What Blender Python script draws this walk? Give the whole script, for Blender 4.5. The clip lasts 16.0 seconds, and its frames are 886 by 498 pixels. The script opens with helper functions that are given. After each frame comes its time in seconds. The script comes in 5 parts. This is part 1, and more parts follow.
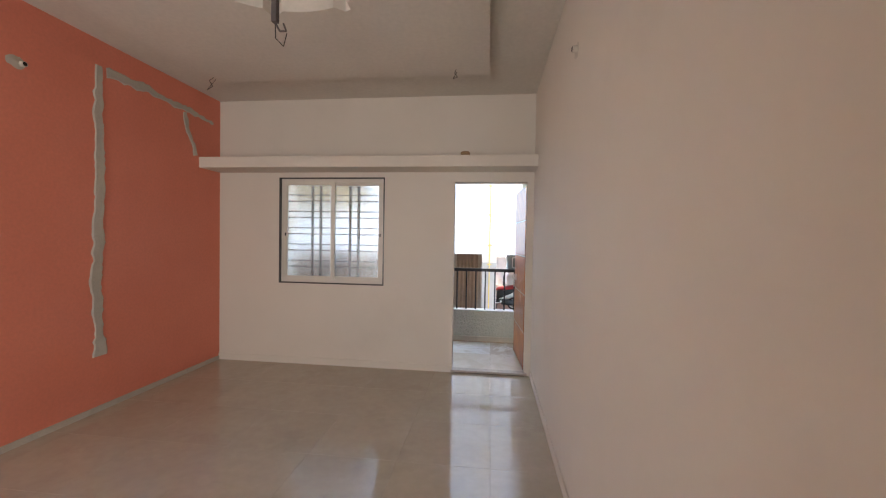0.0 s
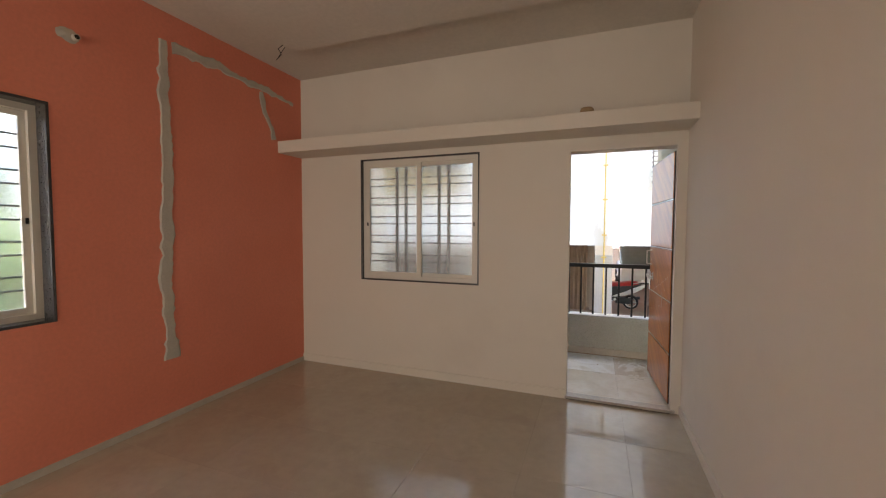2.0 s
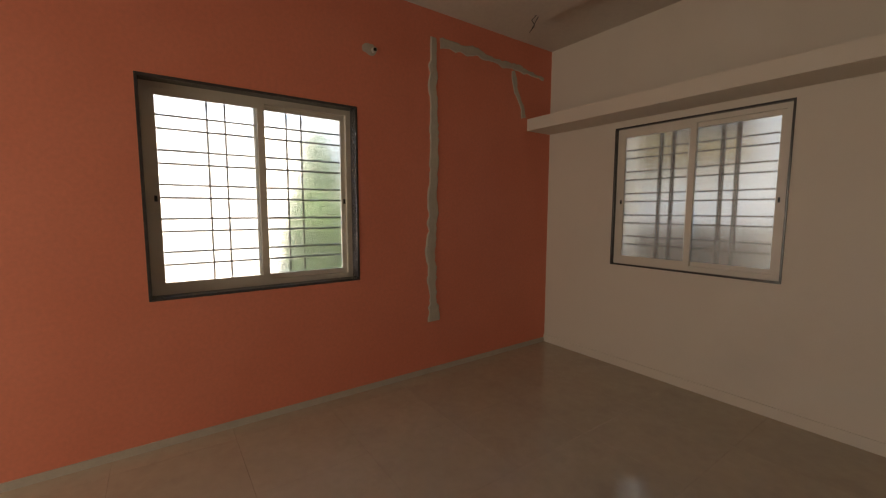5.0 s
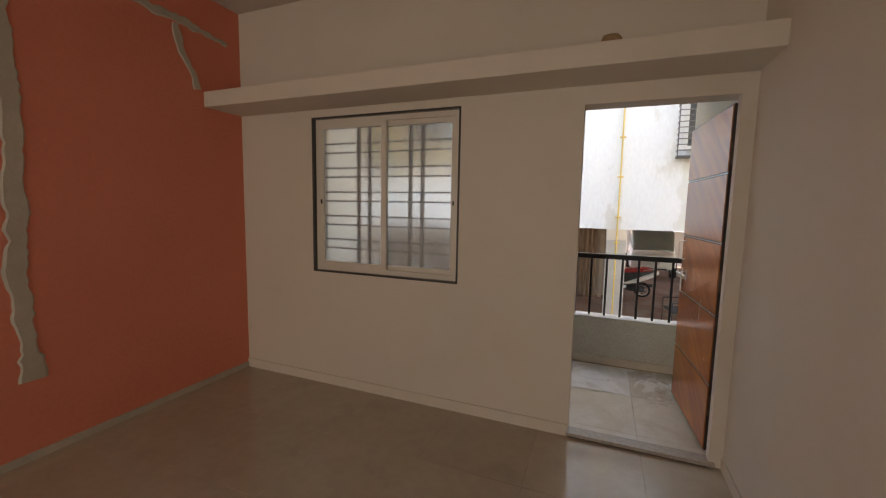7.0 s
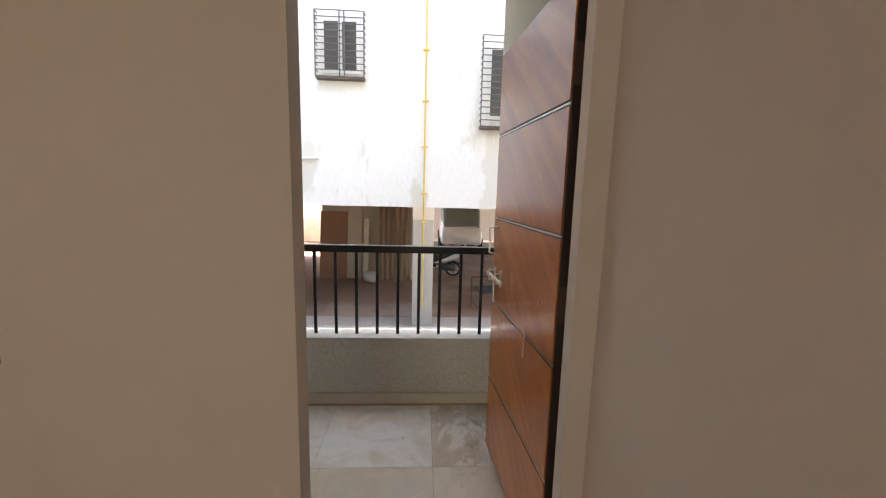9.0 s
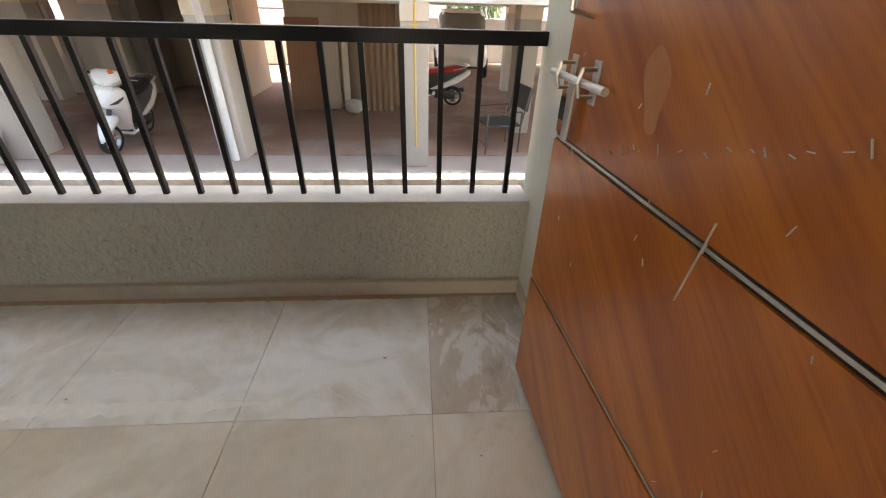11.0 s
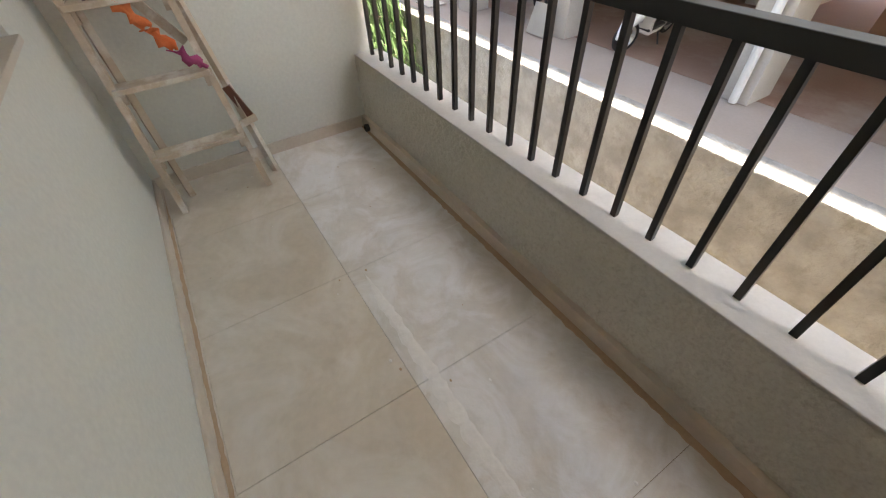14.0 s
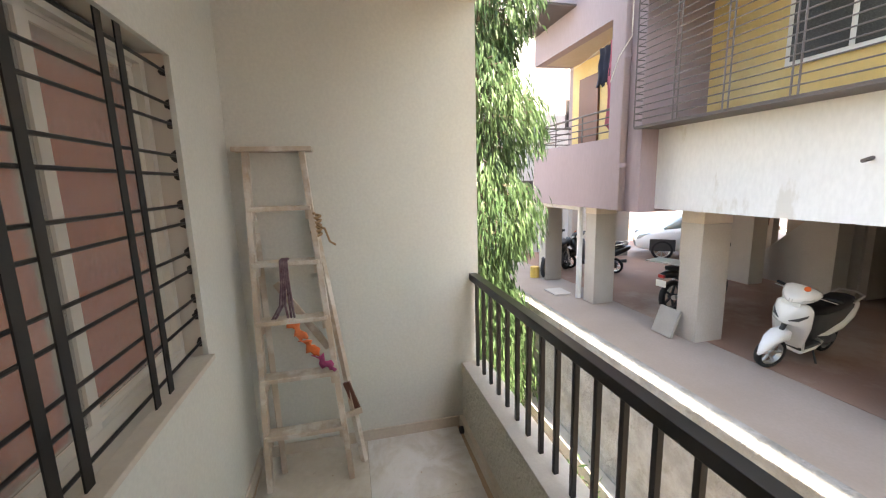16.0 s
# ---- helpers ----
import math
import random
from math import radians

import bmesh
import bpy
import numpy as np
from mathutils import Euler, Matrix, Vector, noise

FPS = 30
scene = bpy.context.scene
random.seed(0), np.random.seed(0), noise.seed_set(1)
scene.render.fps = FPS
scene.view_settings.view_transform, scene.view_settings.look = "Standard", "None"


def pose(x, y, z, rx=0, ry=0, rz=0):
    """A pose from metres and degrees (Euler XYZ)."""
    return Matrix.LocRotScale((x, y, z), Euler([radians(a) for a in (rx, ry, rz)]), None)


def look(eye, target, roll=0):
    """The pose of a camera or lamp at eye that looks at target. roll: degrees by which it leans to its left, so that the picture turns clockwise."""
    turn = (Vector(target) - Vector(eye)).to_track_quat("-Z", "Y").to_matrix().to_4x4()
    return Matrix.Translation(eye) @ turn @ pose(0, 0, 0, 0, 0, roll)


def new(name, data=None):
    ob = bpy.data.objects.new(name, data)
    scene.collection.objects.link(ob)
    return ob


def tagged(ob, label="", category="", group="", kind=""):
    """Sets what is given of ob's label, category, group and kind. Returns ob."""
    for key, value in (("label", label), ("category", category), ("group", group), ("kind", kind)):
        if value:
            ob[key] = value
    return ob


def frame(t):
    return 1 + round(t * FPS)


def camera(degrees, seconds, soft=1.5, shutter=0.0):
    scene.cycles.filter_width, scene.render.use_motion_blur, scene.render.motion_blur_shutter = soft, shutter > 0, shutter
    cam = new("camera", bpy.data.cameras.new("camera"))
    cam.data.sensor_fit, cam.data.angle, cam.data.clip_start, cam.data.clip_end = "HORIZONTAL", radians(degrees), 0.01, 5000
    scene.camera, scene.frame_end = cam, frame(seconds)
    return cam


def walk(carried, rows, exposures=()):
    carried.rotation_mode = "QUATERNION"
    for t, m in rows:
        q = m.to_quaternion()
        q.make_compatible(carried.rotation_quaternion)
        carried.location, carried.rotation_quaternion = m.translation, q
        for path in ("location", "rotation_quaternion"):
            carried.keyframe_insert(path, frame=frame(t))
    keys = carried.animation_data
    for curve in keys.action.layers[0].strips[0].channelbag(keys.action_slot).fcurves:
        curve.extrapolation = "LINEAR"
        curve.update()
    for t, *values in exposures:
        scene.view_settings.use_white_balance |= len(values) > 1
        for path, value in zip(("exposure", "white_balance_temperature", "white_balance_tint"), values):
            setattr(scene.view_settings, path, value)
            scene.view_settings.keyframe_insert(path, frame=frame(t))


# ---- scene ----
cam = camera(95.9, 16.0, soft=1.2)
PATH = [
    (0, (3.126, -4.301, 1.438), (2.889, -2.315, 1.391), 1.0),
    (0.5, (3.058, -4.033, 1.45), (2.832, -2.046, 1.389), 0.9),
    (1, (3.004, -3.783, 1.479), (2.768, -1.798, 1.398), 1.0),
    (1.5, (2.978, -3.583, 1.473), (2.583, -1.625, 1.379), 0.6),
    (2, (2.936, -3.465, 1.417), (2.223, -1.599, 1.321), 0.2),
    (2.5, (2.85, -3.33, 1.44), (1.894, -1.576, 1.333), -0.2),
    (3, (2.78, -3.326, 1.418), (1.584, -1.727, 1.318), -0.7),
    (3.5, (2.773, -3.382, 1.421), (1.308, -2.026, 1.304), -0.9),
    (3.7, (2.768, -3.419, 1.412), (1.206, -2.174, 1.301), -1.1),
    (5.8, (2.784, -3.19, 1.396), (1.16, -2.039, 1.196), 0.2),
    (6, (2.786, -3.139, 1.444), (1.278, -1.842, 1.226), -0.1),
    (6.5, (2.882, -2.816, 1.457), (1.672, -1.238, 1.238), 0.0),
    (7, (2.874, -2.563, 1.443), (2.133, -0.717, 1.235), 1.1),
    (7.5, (2.905, -2.217, 1.423), (2.722, -0.234, 1.232), 1.3),
    (8, (2.982, -1.834, 1.459), (3.002, 0.152, 1.226), 1.3),
    (10.3, (3.087, -0.284, 1.233), (3.225, 1.607, 0.596), 1.7),
    (10.5, (3.081, -0.203, 1.203), (3.222, 1.645, 0.45), 1.7),
    (11, (3.106, -0.006, 1.108), (3.233, 1.69, 0.055), 1.6),
    (11.5, (3.075, 0.102, 1.064), (3.126, 1.647, -0.205), 1.5),
    (12, (2.944, 0.252, 1.081), (2.847, 1.645, -0.35), 1.4),
    (12.5, (2.785, 0.325, 1.108), (2.429, 1.582, -0.407), 0.5),
    (13, (2.657, 0.408, 1.124), (1.958, 1.481, -0.413), -0.7),
    (13.5, (2.6, 0.498, 1.191), (1.571, 1.304, -0.323), -2.3),
    (14, (2.524, 0.57, 1.27), (1.306, 1.291, -0.144), -2.8),
    (14.5, (2.449, 0.561, 1.397), (1.036, 1.329, 0.208), -1.4),
    (15, (2.464, 0.672, 1.495), (0.806, 1.392, 0.639), -1.4),
    (15.5, (2.517, 0.752, 1.567), (0.684, 1.337, 1.019), -1.7),
    (16, (2.515, 0.778, 1.614), (0.595, 1.226, 1.279), -1.6),
]
EXPOSURES = [(0.0, 3.92, 6000, 10), (1.0, 3.76, 6300, 10), (2.5, 3.28, 7100, 11), (3.5, 2.76, 7500, 12), (6.0, 2.78, 7500, 12), (6.5, 2.85, 7400, 12), (7.5, 3.08, 7200, 12), (8.0, 3.14, 7200, 12), (10.3, 3.2, 7400, 12), (11.0, 3.26, 7500, 12), (13.0, 3.3, 7500, 12), (14.5, 3.12, 7600, 12), (16.0, 3.1, 7600, 12)]
walk(cam, [(t, look(eye, target, roll)) for t, eye, target, roll in PATH], EXPOSURES)

# ---- world and sun ----
SUN = Vector((0.55, 0.10, 1.0)).normalized()   # towards the sun: high, almost along the gap between the two houses
world = bpy.data.worlds.new("sky")
scene.world = world
world.use_nodes = True
wn = world.node_tree
bg = wn.nodes["Background"]
sky = wn.nodes.new("ShaderNodeTexSky")
sky.sky_type, sky.sun_disc = "NISHITA", False
sky.sun_elevation, sky.sun_rotation = math.asin(SUN.z), math.atan2(SUN.x, SUN.y)
wn.links.new(sky.outputs[0], bg.inputs[0])
bg.inputs[1].default_value = 0.15

sun = new("sun", bpy.data.lights.new("sun", "SUN"))
sun.data.energy, sun.data.angle, sun.data.color = 4.5, radians(0.5), (1.0, 0.95, 0.87)
sun.matrix_world = look(SUN * 60, (0, 0, 0))


# added fill lamp behind the room, standing in for daylight of unknown source
back = new("back_fill_lamp", bpy.data.lights.new("back_fill_lamp", "AREA"))
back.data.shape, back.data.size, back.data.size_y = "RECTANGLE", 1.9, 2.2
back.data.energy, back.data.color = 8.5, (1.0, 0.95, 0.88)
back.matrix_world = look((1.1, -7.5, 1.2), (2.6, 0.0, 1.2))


# ---- materials ----
def mat(name, color, rough=0.6, metal=0.0, second=None, scale=6.0, amount=0.5, grain=120.0, bump=0.0, bump_scale=60.0,
        rand=0.0, spec=0.5, stain=None, stain_scale=1.2, stain_lo=0.55, stain_hi=0.75, rough_var=0.0, stretch=(1, 1, 1), coat=0.0, bdist=0.004, dirt=None, dirt_scale=4.0, dirt_lo=0.58, dirt_hi=0.70, swirl=0.0):
    """A procedural surface: broad mottling between two colours, fine grain, optional stains, relief and a per-object tone."""
    m = bpy.data.materials.new(name)
    m.use_nodes = True
    n, l = m.node_tree.nodes, m.node_tree.links
    b = n["Principled BSDF"]
    tc = n.new("ShaderNodeTexCoord")
    mp = n.new("ShaderNodeMapping")
    mp.inputs["Scale"].default_value = stretch
    if rand:
        oi = n.new("ShaderNodeObjectInfo")
        va = n.new("ShaderNodeVectorMath")
        l.new(tc.outputs["Object"], va.inputs[0])
        l.new(oi.outputs["Location"], va.inputs[1])
        l.new(va.outputs[0], mp.inputs[0])
    else:
        l.new(tc.outputs["Object"], mp.inputs[0])

    def nz(s, detail=4.0, ro=0.55, twist=0.0):
        t = n.new("ShaderNodeTexNoise")
        t.inputs["Scale"].default_value, t.inputs["Detail"].default_value, t.inputs["Roughness"].default_value = s, detail, ro
        t.inputs["Distortion"].default_value = twist
        l.new(mp.outputs[0], t.inputs["Vector"])
        return t.outputs["Fac"]

    def mix(fac, a, c):
        x = n.new("ShaderNodeMix")
        x.data_type = "RGBA"
        for k, v in ((0, fac), (6, a), (7, c)):
            if hasattr(v, "is_output"):
                l.new(v, x.inputs[k])
            else:
                x.inputs[k].default_value = v if k == 0 else (*v[:3], 1.0)
        return x.outputs[2]

    def ramp(src, lo, hi, top=1.0):
        r = n.new("ShaderNodeMapRange")
        r.inputs[1].default_value, r.inputs[2].default_value, r.inputs[4].default_value = lo, hi, top
        l.new(src, r.inputs[0])
        return r.outputs[0]

    second = second or tuple(c * 0.86 for c in color)
    col = mix(ramp(nz(scale), 0.35, 0.65, amount), color, second)
    if grain:
        col = mix(ramp(nz(grain, 2.0), 0.3, 0.7, 0.25), col, tuple(c * 0.7 for c in color))
    if stain:
        col = mix(ramp(nz(stain_scale, 6.0, 0.65, swirl), stain_lo, stain_hi, 0.8), col, stain)
    if dirt:
        col = mix(ramp(nz(dirt_scale, 8.0, 0.7), dirt_lo, dirt_hi, 0.75), col, dirt)
    if rand:
        hv = n.new("ShaderNodeHueSaturation")
        l.new(ramp(oi.outputs["Random"], 0.0, 1.0, 1.0), hv.inputs["Value"])
        mr = hv.inputs["Value"].links[0].from_node
        mr.inputs[3].default_value, mr.inputs[4].default_value = 1 - rand, 1 + rand
        l.new(col, hv.inputs["Color"])
        col = hv.outputs[0]
    l.new(col, b.inputs["Base Color"])
    b.inputs["Roughness"].default_value, b.inputs["Metallic"].default_value = rough, metal
    b.inputs["Specular IOR Level"].default_value = spec
    b.inputs["Coat Weight"].default_value = coat
    if rough_var:
        rr = ramp(nz(scale * 2.3, 5.0), 0.3, 0.7, 1.0)
        q = rr.node
        q.inputs[3].default_value, q.inputs[4].default_value = max(0.02, rough - rough_var), rough + rough_var
        l.new(rr, b.inputs["Roughness"])
    if bump:
        bp = n.new("ShaderNodeBump")
        bp.inputs["Strength"].default_value, bp.inputs["Distance"].default_value = bump, bdist
        l.new(nz(bump_scale, 5.0, 0.6), bp.inputs["Height"])
        l.new(bp.outputs[0], b.inputs["Normal"])
    return m


CREAM = mat("cream_wall_paint", (0.66, 0.60, 0.52), 0.75, second=(0.62, 0.56, 0.48), scale=1.1, amount=0.4, grain=0, bump=0.05, bump_scale=40,
            stain=(0.58, 0.52, 0.45), stain_scale=0.9, stain_lo=0.56, stain_hi=0.85)
ORANGE = mat("coral_wall_paint", (0.86, 0.285, 0.19), 0.65, second=(0.81, 0.25, 0.16), scale=1.8, amount=0.6, grain=45, bump=0.06, bump_scale=60)
PUTTY = mat("raw_wall_putty", (0.60, 0.55, 0.48), 0.9, second=(0.50, 0.45, 0.39), scale=9, grain=80, bump=0.5, bump_scale=45)
CEIL = mat("ceiling_paint", (0.68, 0.63, 0.56), 0.85, second=(0.62, 0.57, 0.50), scale=1.2, amount=0.6, grain=30, bump=0.08)
TILE_IN = mat("polished_vitrified_tile", (0.52, 0.46, 0.37), 0.10, second=(0.46, 0.40, 0.31), scale=3, amount=0.5, grain=14, rand=0.03,
              stain=(0.40, 0.35, 0.28), stain_scale=2.2, rough_var=0.07, spec=0.6, bump=0.02, bump_scale=3.0)
TILE_OUT = mat("dusty_cream_tile", (0.60, 0.535, 0.445), 0.4, second=(0.64, 0.58, 0.49), scale=1.4, amount=0.8, grain=30, rand=0.025,
               stain=(0.74, 0.71, 0.66), stain_scale=2.6, stain_lo=0.44, stain_hi=0.70, rough_var=0.14, bump=0.2, bump_scale=18, swirl=0.9,
               dirt=(0.46, 0.37, 0.27), dirt_scale=3.4, dirt_lo=0.60, dirt_hi=0.85)
TILE_WASH = mat("cement_washed_tile", (0.64, 0.61, 0.56), 0.45, second=(0.69, 0.67, 0.63), scale=2.2, amount=0.9, grain=24, rand=0.02,
                stain=(0.78, 0.78, 0.78), stain_scale=3.2, stain_lo=0.42, stain_hi=0.60, rough_var=0.15, bump=0.9, bump_scale=11, bdist=0.006, swirl=1.6,
                dirt=(0.46, 0.36, 0.26), dirt_scale=5.0, dirt_lo=0.60, dirt_hi=0.82)
GROUT_IN = mat("cream_grout", (0.44, 0.39, 0.31), 0.8, grain=90)
GROUT = mat("grey_grout", (0.34, 0.29, 0.23), 0.9, grain=90)
TILE_MUD = mat("mud_smeared_tile", (0.50, 0.41, 0.32), 0.6, second=(0.62, 0.56, 0.49), scale=3.0, amount=0.9, grain=30, rand=0.02,
               stain=(0.74, 0.72, 0.69), stain_scale=5.0, stain_lo=0.50, stain_hi=0.56, bump=0.8, bump_scale=16, stretch=(1.0, 0.45, 1.0), swirl=2.2, bdist=0.006,
               dirt=(0.32, 0.23, 0.16), dirt_scale=7.0, dirt_lo=0.54, dirt_hi=0.66)
SKIRT = mat("dusty_skirting_tile", (0.66, 0.59, 0.50), 0.5, second=(0.56, 0.47, 0.37), scale=6, grain=50, bump=0.15)
BALC = mat("pale_green_grey_render", (0.70, 0.70, 0.635), 0.8, second=(0.66, 0.66, 0.59), scale=2.0, amount=0.6, grain=60, bump=0.25, bump_scale=70)
# darker speckles paint in dirty, shaded pits that the bump shows weakly
ROUGH_R = mat("rough_sand_render", (0.66, 0.64, 0.56), 0.9, second=(0.59, 0.57, 0.49), scale=3.0, amount=0.7, grain=70, bump=1.0, bump_scale=55, bdist=0.012,
              stain=(0.52, 0.49, 0.41), stain_scale=80, stain_lo=0.48, stain_hi=0.66)
LEDGE = mat("dusty_ledge_render", (0.62, 0.60, 0.56), 0.85, second=(0.50, 0.48, 0.44), scale=7, grain=80, bump=0.3)
BLACK = mat("black_enamel_steel", (0.009, 0.008, 0.008), 0.32, second=(0.016, 0.014, 0.013), scale=5, grain=0, rough_var=0.03, spec=0.4)
STEEL = mat("brushed_steel", (0.62, 0.60, 0.57), 0.32, 1.0, grain=200)
BRASS = mat("old_hinge_metal", (0.16, 0.12, 0.09), 0.5, 1.0, grain=100)
ALU = mat("cream_powder_coated_aluminium", (0.66, 0.61, 0.53), 0.42, second=(0.60, 0.55, 0.47), scale=5, grain=0)
GRANITE = mat("black_granite_lining", (0.050, 0.046, 0.046), 0.22, second=(0.09, 0.085, 0.082), scale=60, grain=200, rough_var=0.1)
BROWN_EDGE = mat("dark_brown_door_edge", (0.035, 0.020, 0.015), 0.4, grain=60)
SLAB = mat("grey_threshold_stone", (0.46, 0.41, 0.36), 0.3, second=(0.32, 0.28, 0.25), scale=45, amount=0.8, grain=160)


def glass(name, rough, bump, scale, tint=(0.93, 0.96, 0.95)):
    m = bpy.data.materials.new(name)
    m.use_nodes = True
    n, l = m.node_tree.nodes, m.node_tree.links
    b = n["Principled BSDF"]
    b.inputs["Base Color"].default_value = (*tint, 1)
    b.inputs["Roughness"].default_value, b.inputs["Transmission Weight"].default_value, b.inputs["IOR"].default_value = rough, 1.0, 1.45
    if bump:
        tc, v, bp = n.new("ShaderNodeTexCoord"), n.new("ShaderNodeTexVoronoi"), n.new("ShaderNodeBump")
        v.inputs["Scale"].default_value = scale
        v.feature = "SMOOTH_F1"
        bp.inputs["Strength"].default_value, bp.inputs["Distance"].default_value = bump, 0.004
        l.new(tc.outputs["Object"], v.inputs["Vector"])
        l.new(v.outputs["Distance"], bp.inputs["Height"])
        l.new(bp.outputs[0], b.inputs["Normal"])
    return m


FROST = glass("patterned_frosted_glass", 0.21, 0.30, 55)
FROST.node_tree.nodes["Principled BSDF"].inputs["Transmission Weight"].default_value = 0.88   # a film of site dust


def veneer():
    """Reddish brown door veneer with diagonal figure and a satin coat."""
    m = bpy.data.materials.new("red_brown_veneer")
    m.use_nodes = True
    n, l = m.node_tree.nodes, m.node_tree.links
    b = n["Principled BSDF"]
    tc, mp = n.new("ShaderNodeTexCoord"), n.new("ShaderNodeMapping")
    mp.vector_type = "TEXTURE"
    mp.inputs["Rotation"].default_value = (0, radians(52), 0)
    mp.inputs["Scale"].default_value = (0.12, 1.0, 1.6)
    l.new(tc.outputs["Object"], mp.inputs[0])
    a, c = n.new("ShaderNodeTexNoise"), n.new("ShaderNodeTexNoise")
    a.inputs["Scale"].default_value, a.inputs["Detail"].default_value, a.inputs["Distortion"].default_value = 1.6, 6, 0.5
    c.inputs["Scale"].default_value, c.inputs["Detail"].default_value = 14, 5
    l.new(mp.outputs[0], a.inputs["Vector"])
    l.new(mp.outputs[0], c.inputs["Vector"])
    r = n.new("ShaderNodeValToRGB")
    r.color_ramp.elements[0].position, r.color_ramp.elements[0].color = 0.36, (0.35, 0.080, 0.006, 1)
    r.color_ramp.elements[1].position, r.color_ramp.elements[1].color = 0.64, (0.53, 0.165, 0.016, 1)
    l.new(a.outputs["Fac"], r.inputs[0])
    mx = n.new("ShaderNodeMix")
    mx.data_type = "RGBA"
    l.new(r.outputs[0], mx.inputs[6])
    mx.inputs[7].default_value = (0.26, 0.055, 0.005, 1)
    q = n.new("ShaderNodeMapRange")
    q.inputs[1].default_value, q.inputs[2].default_value, q.inputs[4].default_value = 0.5, 0.75, 0.5
    l.new(c.outputs["Fac"], q.inputs[0])
    l.new(q.outputs[0], mx.inputs[0])
    l.new(mx.outputs[2], b.inputs["Base Color"])
    b.inputs["Roughness"].default_value = 0.3
    b.inputs["Coat Weight"].default_value, b.inputs["Coat Roughness"].default_value = 0.45, 0.16
    return m


VENEER = veneer()
SCUFF = mat("worn_veneer_film", (0.47, 0.185, 0.06), 0.4, second=(0.52, 0.23, 0.09), scale=20, grain=60)

WHITE_W = mat("stained_white_facade", (0.73, 0.72, 0.70), 0.8, second=(0.68, 0.67, 0.65), scale=0.8, amount=0.6, grain=25, bump=0.2, bump_scale=30,
              stain=(0.58, 0.55, 0.50), stain_scale=1.3, stain_lo=0.56, stain_hi=0.60, stretch=(1, 1, 0.40))
PURPLE = mat("faded_mauve_facade", (0.34, 0.265, 0.275), 0.85, second=(0.30, 0.23, 0.24), scale=0.9, amount=0.7, grain=25, bump=0.2, bump_scale=30,
             stain=(0.28, 0.23, 0.24), stain_scale=0.8, stain_lo=0.6, stain_hi=0.75, stretch=(1, 1, 0.3))
YELLOW_W = mat("ochre_yellow_paint", (0.68, 0.53, 0.27), 0.8, second=(0.66, 0.45, 0.16), scale=0.9, amount=1.0, grain=25)
COL_GREY = mat("grey_column_paint", (0.46, 0.42, 0.365), 0.8, second=(0.40, 0.36, 0.31), scale=2.5, grain=40, bump=0.2)
COL_CREAM = mat("cream_column_paint", (0.68, 0.58, 0.46), 0.8, second=(0.60, 0.50, 0.39), scale=2.5, grain=40)
STILT_W = mat("beige_stilt_wall", (0.48, 0.39, 0.30), 0.85, second=(0.40, 0.32, 0.25), scale=1.2, grain=30)
PAVER = mat("dusty_red_brown_paving", (0.265, 0.155, 0.11), 0.85, second=(0.31, 0.21, 0.155), scale=0.7, amount=0.8, grain=40, bump=0.2, bump_scale=25,
            stain=(0.38, 0.31, 0.25), stain_scale=0.5, stain_lo=0.5, stain_hi=0.65)
COMPOUND = mat("weathered_cement_wall", (0.31, 0.305, 0.29), 0.95, second=(0.20, 0.195, 0.185), scale=5.0, amount=0.9, grain=30, bump=1.0, bump_scale=11, bdist=0.04,
               stain=(0.19, 0.185, 0.16), stain_scale=4.5, stain_lo=0.53, stain_hi=0.66)
CEMENT = mat("pale_cement", (0.36, 0.34, 0.30), 0.9, second=(0.28, 0.26, 0.22), scale=2.5, grain=50, bump=0.4, bump_scale=40)
APRON = mat("dusty_grey_apron", (0.335, 0.28, 0.24), 0.9, second=(0.285, 0.23, 0.19), scale=0.8, amount=0.8, grain=30, bump=0.3, bump_scale=25)
EARTH = mat("dry_earth", (0.22, 0.17, 0.12), 0.95, second=(0.16, 0.13, 0.09), scale=0.6, grain=20, bump=0.5)


# ---- helpers for meshes ----
def box(bm, x0, x1, y0, y1, z0, z1, bevel=0.0):
    v = bmesh.ops.create_cube(bm, size=1.0, matrix=Matrix.Translation(((x0 + x1) / 2, (y0 + y1) / 2, (z0 + z1) / 2))
                              @ Matrix.Diagonal((x1 - x0, y1 - y0, z1 - z0, 1)))["verts"]
    if bevel:
        e = {k for q in v for k in q.link_edges}
        bmesh.ops.bevel(bm, geom=list(e), offset=bevel, segments=2, affect="EDGES", profile=0.6)
    return bm


def bx(x0, x1, y0, y1, z0, z1, bevel=0.0):
    return box(bmesh.new(), x0, x1, y0, y1, z0, z1, bevel)


def rod(bm, a, b, r, seg=10, r2=None):
    a, b = Vector(a), Vector(b)
    m = Matrix.Translation((a + b) / 2) @ (b - a).to_track_quat("Z", "Y").to_matrix().to_4x4()
    bmesh.ops.create_cone(bm, cap_ends=True, segments=seg, radius1=r, radius2=r if r2 is None else r2, depth=(b - a).length, matrix=m)
    return bm


def rods(pairs, r, seg=8):
    bm = bmesh.new()
    for a, b in pairs:
        rod(bm, a, b, r, seg)
    return bm


def tube(points, r, seg=8):
    bm = bmesh.new()
    for a, b in zip(points, points[1:]):
        rod(bm, a, b, r, seg)
    for p in points[1:-1]:
        bmesh.ops.create_icosphere(bm, subdivisions=1, radius=r * 1.02, matrix=Matrix.Translation(p))
    return bm


